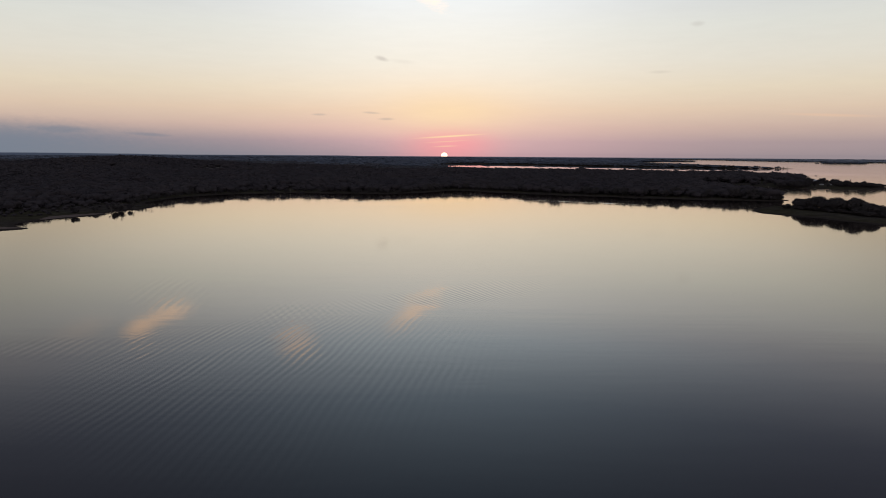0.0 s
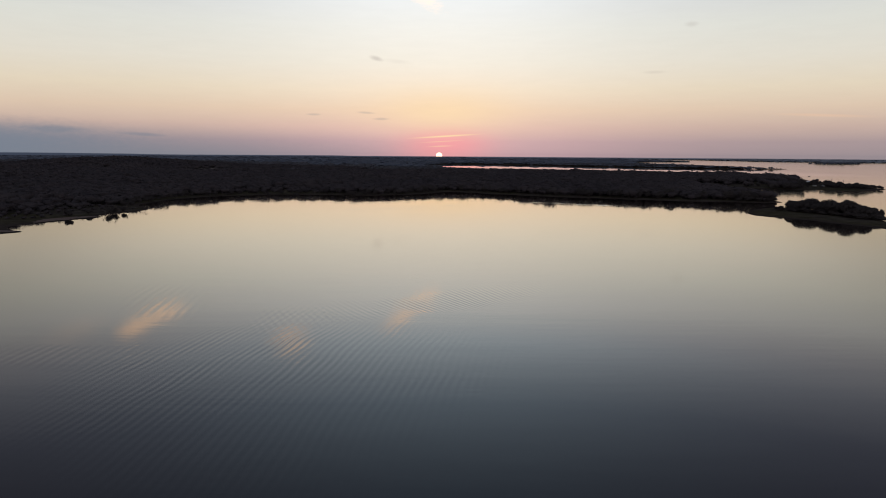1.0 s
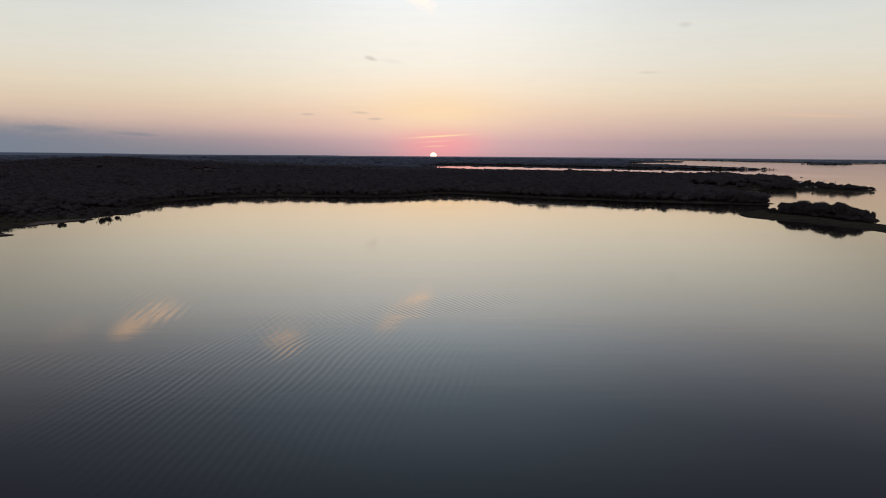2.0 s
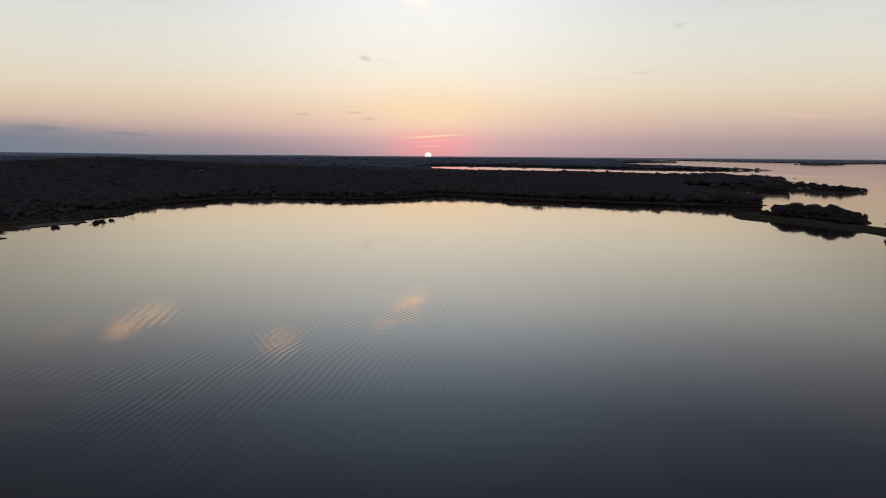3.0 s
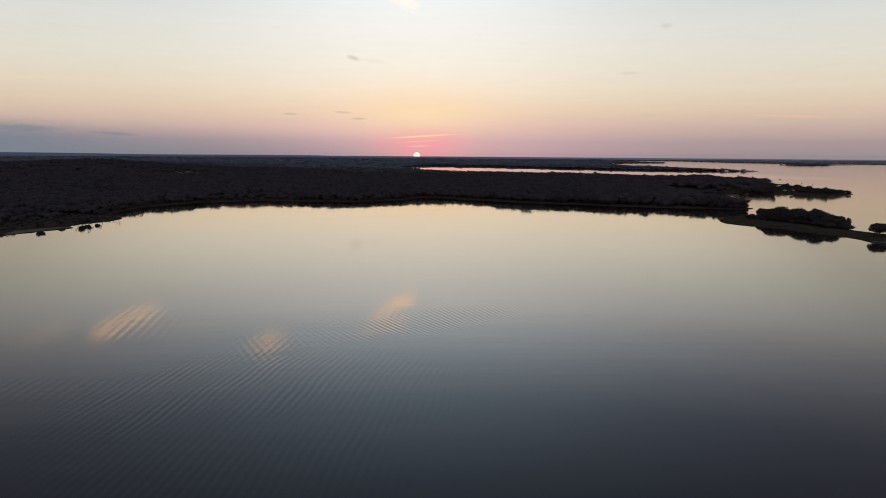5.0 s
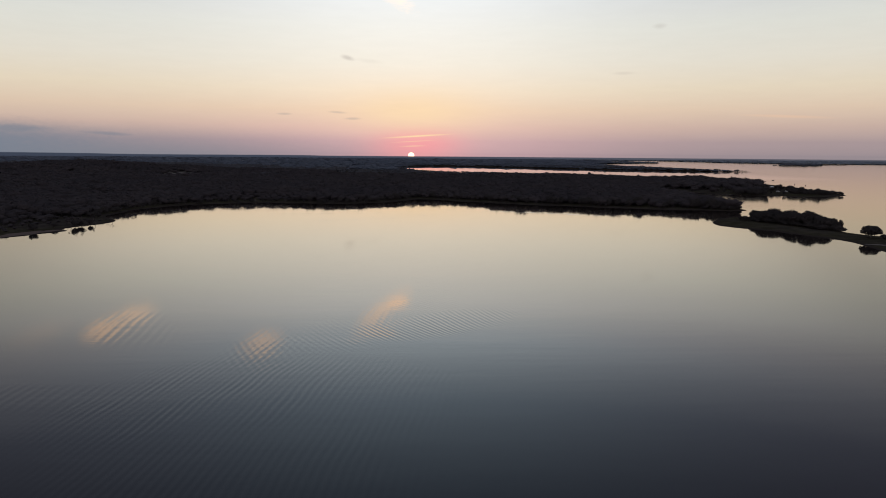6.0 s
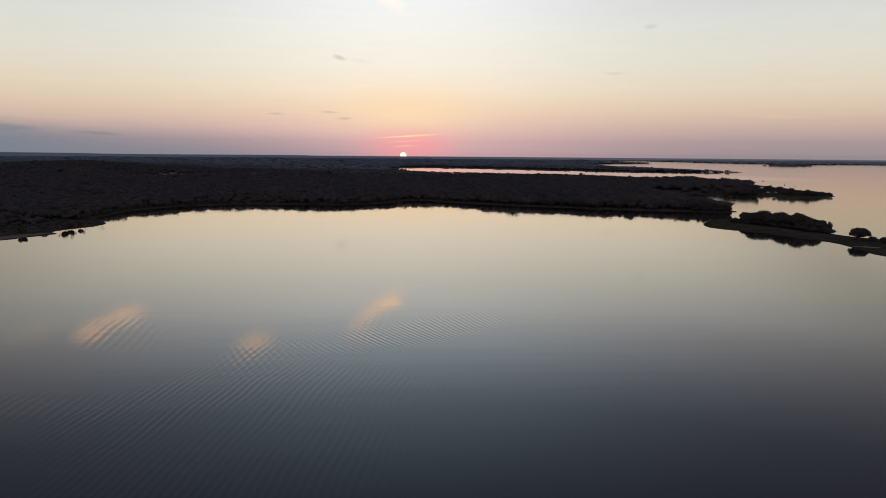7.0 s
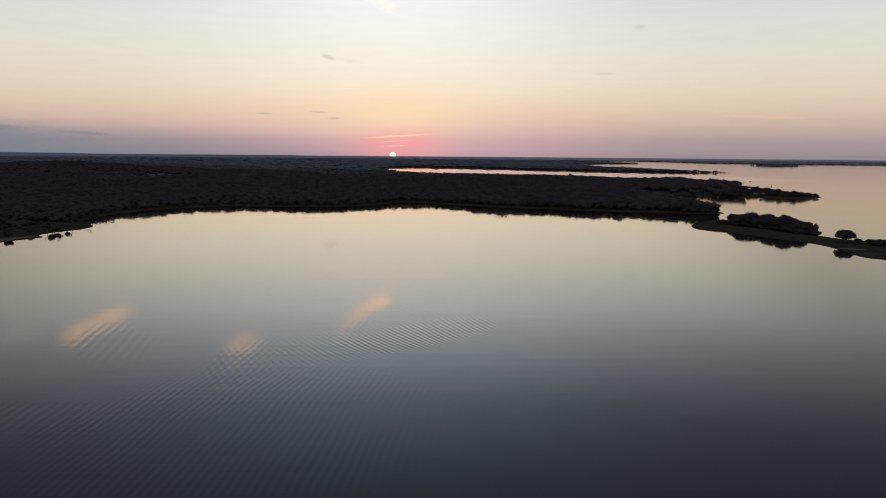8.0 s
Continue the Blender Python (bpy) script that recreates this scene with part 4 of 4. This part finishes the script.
def stand(ob, x, y, turn=0.0, z=None):
    ob.matrix_basis = Matrix.Translation((x, y, float(ground_height(x, y)[0]) if z is None else z)) @ Matrix.Rotation(radians(turn), 4, "Z")
    return ob


# Added shelter: its pale roof stands in for a bright gleam of lake.
def picnic_shelter():
    root = tagged(new("picnic_shelter"), "added open shelter on posts, its pale metal roof standing in for a gleam of water", "shelter")
    part("floor_slab", made(lambda b: box(b, -5, 5, -2.8, 2.8, -0.3, 0.15)), CONCRETE, root)
    for x in (-4.4, 0, 4.4):
        for y in (-2.2, 2.2):
            part("post", made(lambda b: box(b, x - 0.12, x + 0.12, y - 0.12, y + 0.12, 0.15, 2.7)), POST, root)
    part("roof", made(lambda b: gable(b, -5.4, 5.4, -3.2, 3.2, 2.75, 4.0)), WHITE_METAL, root, "pale sheet metal roof, stand-in for a water gleam")
    return root


def vehicle(kind, label, paint, long, high):
    root = tagged(new(kind), label, "vehicle", "vehicles parked on the spit")
    h = long / 2
    part("body", made(lambda b: box(b, -h, h, -0.9, 0.9, 0.35, 0.35 + high * 0.45, 0.12)), paint, root)
    cabin = part("cabin", made(lambda b: box(b, -h * 0.75, h * 0.45, -0.82, 0.82, 0.34 + high * 0.45, 0.35 + high, 0.1, 0.18)), paint, root)
    for s in (-1, 1):
        part("window", made(lambda b: box(b, -h * 0.6, h * 0.28, s * 0.79 - 0.04, s * 0.79 + 0.04, 0.42 + high * 0.5, 0.2 + high)), DARK_GLASS, cabin)
    for x in (-h * 0.62, h * 0.62):
        for y in (-0.85, 0.85):
            def wheel(b):
                bmesh.ops.create_cone(b, cap_ends=True, segments=14, radius1=0.35, radius2=0.35, depth=0.24,
                                      matrix=Matrix.Translation((x, y, 0.35)) @ Matrix.Rotation(radians(90), 4, "X"))
            part("wheel", made(wheel), TYRE, root)
    return root


def house(label, long, deep):
    root = tagged(new("house"), label, "house")
    part("wall", made(lambda b: box(b, -long / 2, long / 2, -deep / 2, deep / 2, -0.6, 3.2)), WALL, root)
    part("roof", made(lambda b: gable(b, -long / 2 - 0.6, long / 2 + 0.6, -deep / 2 - 0.6, deep / 2 + 0.6, 3.3, 5.6, 0.25)), ROOF, root)
    for x in np.linspace(-long * 0.36, long * 0.36, 4):
        part("window", made(lambda b: box(b, x - 0.6, x + 0.6, -deep / 2 - 0.05, -deep / 2 + 0.05, 1.0, 2.3)), DARK_GLASS, root)
    part("door", made(lambda b: box(b, -0.5, 0.5, -deep / 2 - 0.06, -deep / 2 + 0.05, -0.2, 2.05)), POST, root)
    return root


def small_boat():
    root = tagged(new("small_boat"), "low dark fishing boat lying still on the open lake", "boat")

    def hull(b):
        rows = []
        for x, w, k in ((-2.4, 0.75, 0.0), (-1.2, 0.85, 0.0), (0.6, 0.8, 0.02), (1.8, 0.5, 0.1), (2.5, 0.06, 0.25)):
            rows.append([b.verts.new(p) for p in ((x, -w, 0.55 + k), (x, -w * 0.7, -0.1 + k), (x, w * 0.7, -0.1 + k), (x, w, 0.55 + k))])
        for p, q in zip(rows, rows[1:]):
            for i in range(3):
                b.faces.new((p[i], p[i + 1], q[i + 1], q[i]))
            b.faces.new((p[3], p[0], q[0], q[3]))
        b.faces.new(rows[0])
        b.faces.new(rows[-1])

    part("hull", made(hull), HULL, root)
    part("motor", made(lambda b: box(b, -2.75, -2.35, -0.18, 0.18, 0.2, 1.15, 0.06)), TYRE, root, "black outboard motor")
    part("bench", made(lambda b: box(b, -0.3, 0.2, -0.7, 0.7, 0.5, 0.75)), POST, root)
    return root


def marker_buoy(high):
    root = tagged(new("marker_buoy"), "dark channel marker buoy floating on the lake", "buoy", "buoys on the lake")

    def cone(b, r1, r2, z0, z1):
        bmesh.ops.create_cone(b, cap_ends=True, segments=14, radius1=r1, radius2=r2, depth=z1 - z0, matrix=Matrix.Translation((0, 0, (z0 + z1) / 2)))

    part("float", made(lambda b: cone(b, 0.75, 0.6, -0.3, 0.45)), BUOY, root)
    part("tower", made(lambda b: cone(b, 0.45, 0.22, 0.45, high - 0.3)), BUOY, root)
    part("top_mark", made(lambda b: cone(b, 0.35, 0.3, high - 0.3, high)), HULL, root)
    return root


def patch(name, label, cx, cy, rx, ry, turn, mat, seed, lift=0.12):
    """A patch of bare or pale ground laid over the land, with an uneven edge."""
    n, rings = 48, 10
    a = np.linspace(0, 2 * math.pi, n, endpoint=False)
    edge = 1 + 0.16 * np.sin(3 * a + seed) + 0.09 * np.sin(7 * a + 2 * seed) + 0.05 * np.sin(13 * a) + np.random.default_rng(seed).uniform(-0.14, 0.14, n)
    t = radians(turn)
    v = [(cx, cy)]
    for k in range(1, rings + 1):
        u, w = rx * edge * k / rings * np.cos(a), ry * edge * k / rings * np.sin(a)
        v += list(zip(cx + u * math.cos(t) - w * math.sin(t), cy + u * math.sin(t) + w * math.cos(t)))
    v = np.array(v)
    z = ground_height(v[:, 0], v[:, 1]) + lift
    f = [(0, 1 + i, 1 + (i + 1) % n) for i in range(n)]
    for k in range(rings - 1):
        b = 1 + k * n
        for i in range(n):
            j = (i + 1) % n
            f += [(b + i, b + n + i, b + n + j), (b + i, b + n + j, b + j)]
    return tagged(sheet(name, np.column_stack([v, z]), f, mat), label, "ground", kind="structure")


patch("meadow", "pale dry meadow on a slope within the dark woods", -414, 1240, 34, 85, 8, STRAW, 1)
patch("meadow", "small pale dry clearing within the dark woods", -366, 1200, 18, 45, 10, STRAW, 2)
patch("mudflat", "pale wet mudflat along the island neck", 236.0, 320.5, 1.5, 7, 23, MUD, 3)
patch("beach", "pinkish sand beach tongue at the lake edge", -206, 367, 3.6, 18, -26, SAND, 4)
patch("beach", "narrow sand beach at the lake edge", -204, 306, 4, 10, -45, SAND, 5)

stand(picnic_shelter(), 468, 851, -28)
stand(vehicle("car", "white car parked near the spit's shore", WHITE_PAINT, 4.5, 1.5), 439, 777, -30)
stand(vehicle("car", "silver car parked near the spit's shore", GREY_PAINT, 4.5, 1.5), 449, 777, 10)
stand(house("pale farmhouse far off among the woods", 14, 8), -487, 2450, 5)
stand(house("pale barn far off among the woods", 10, 7), -445, 2440, -10)
stand(small_boat(), 666, 1199, 15, 0.0)
for x, y, high in ((609, 1032, 1.9), (605, 996, 1.2)):
    stand(marker_buoy(high), x, y, 0, 0.0)
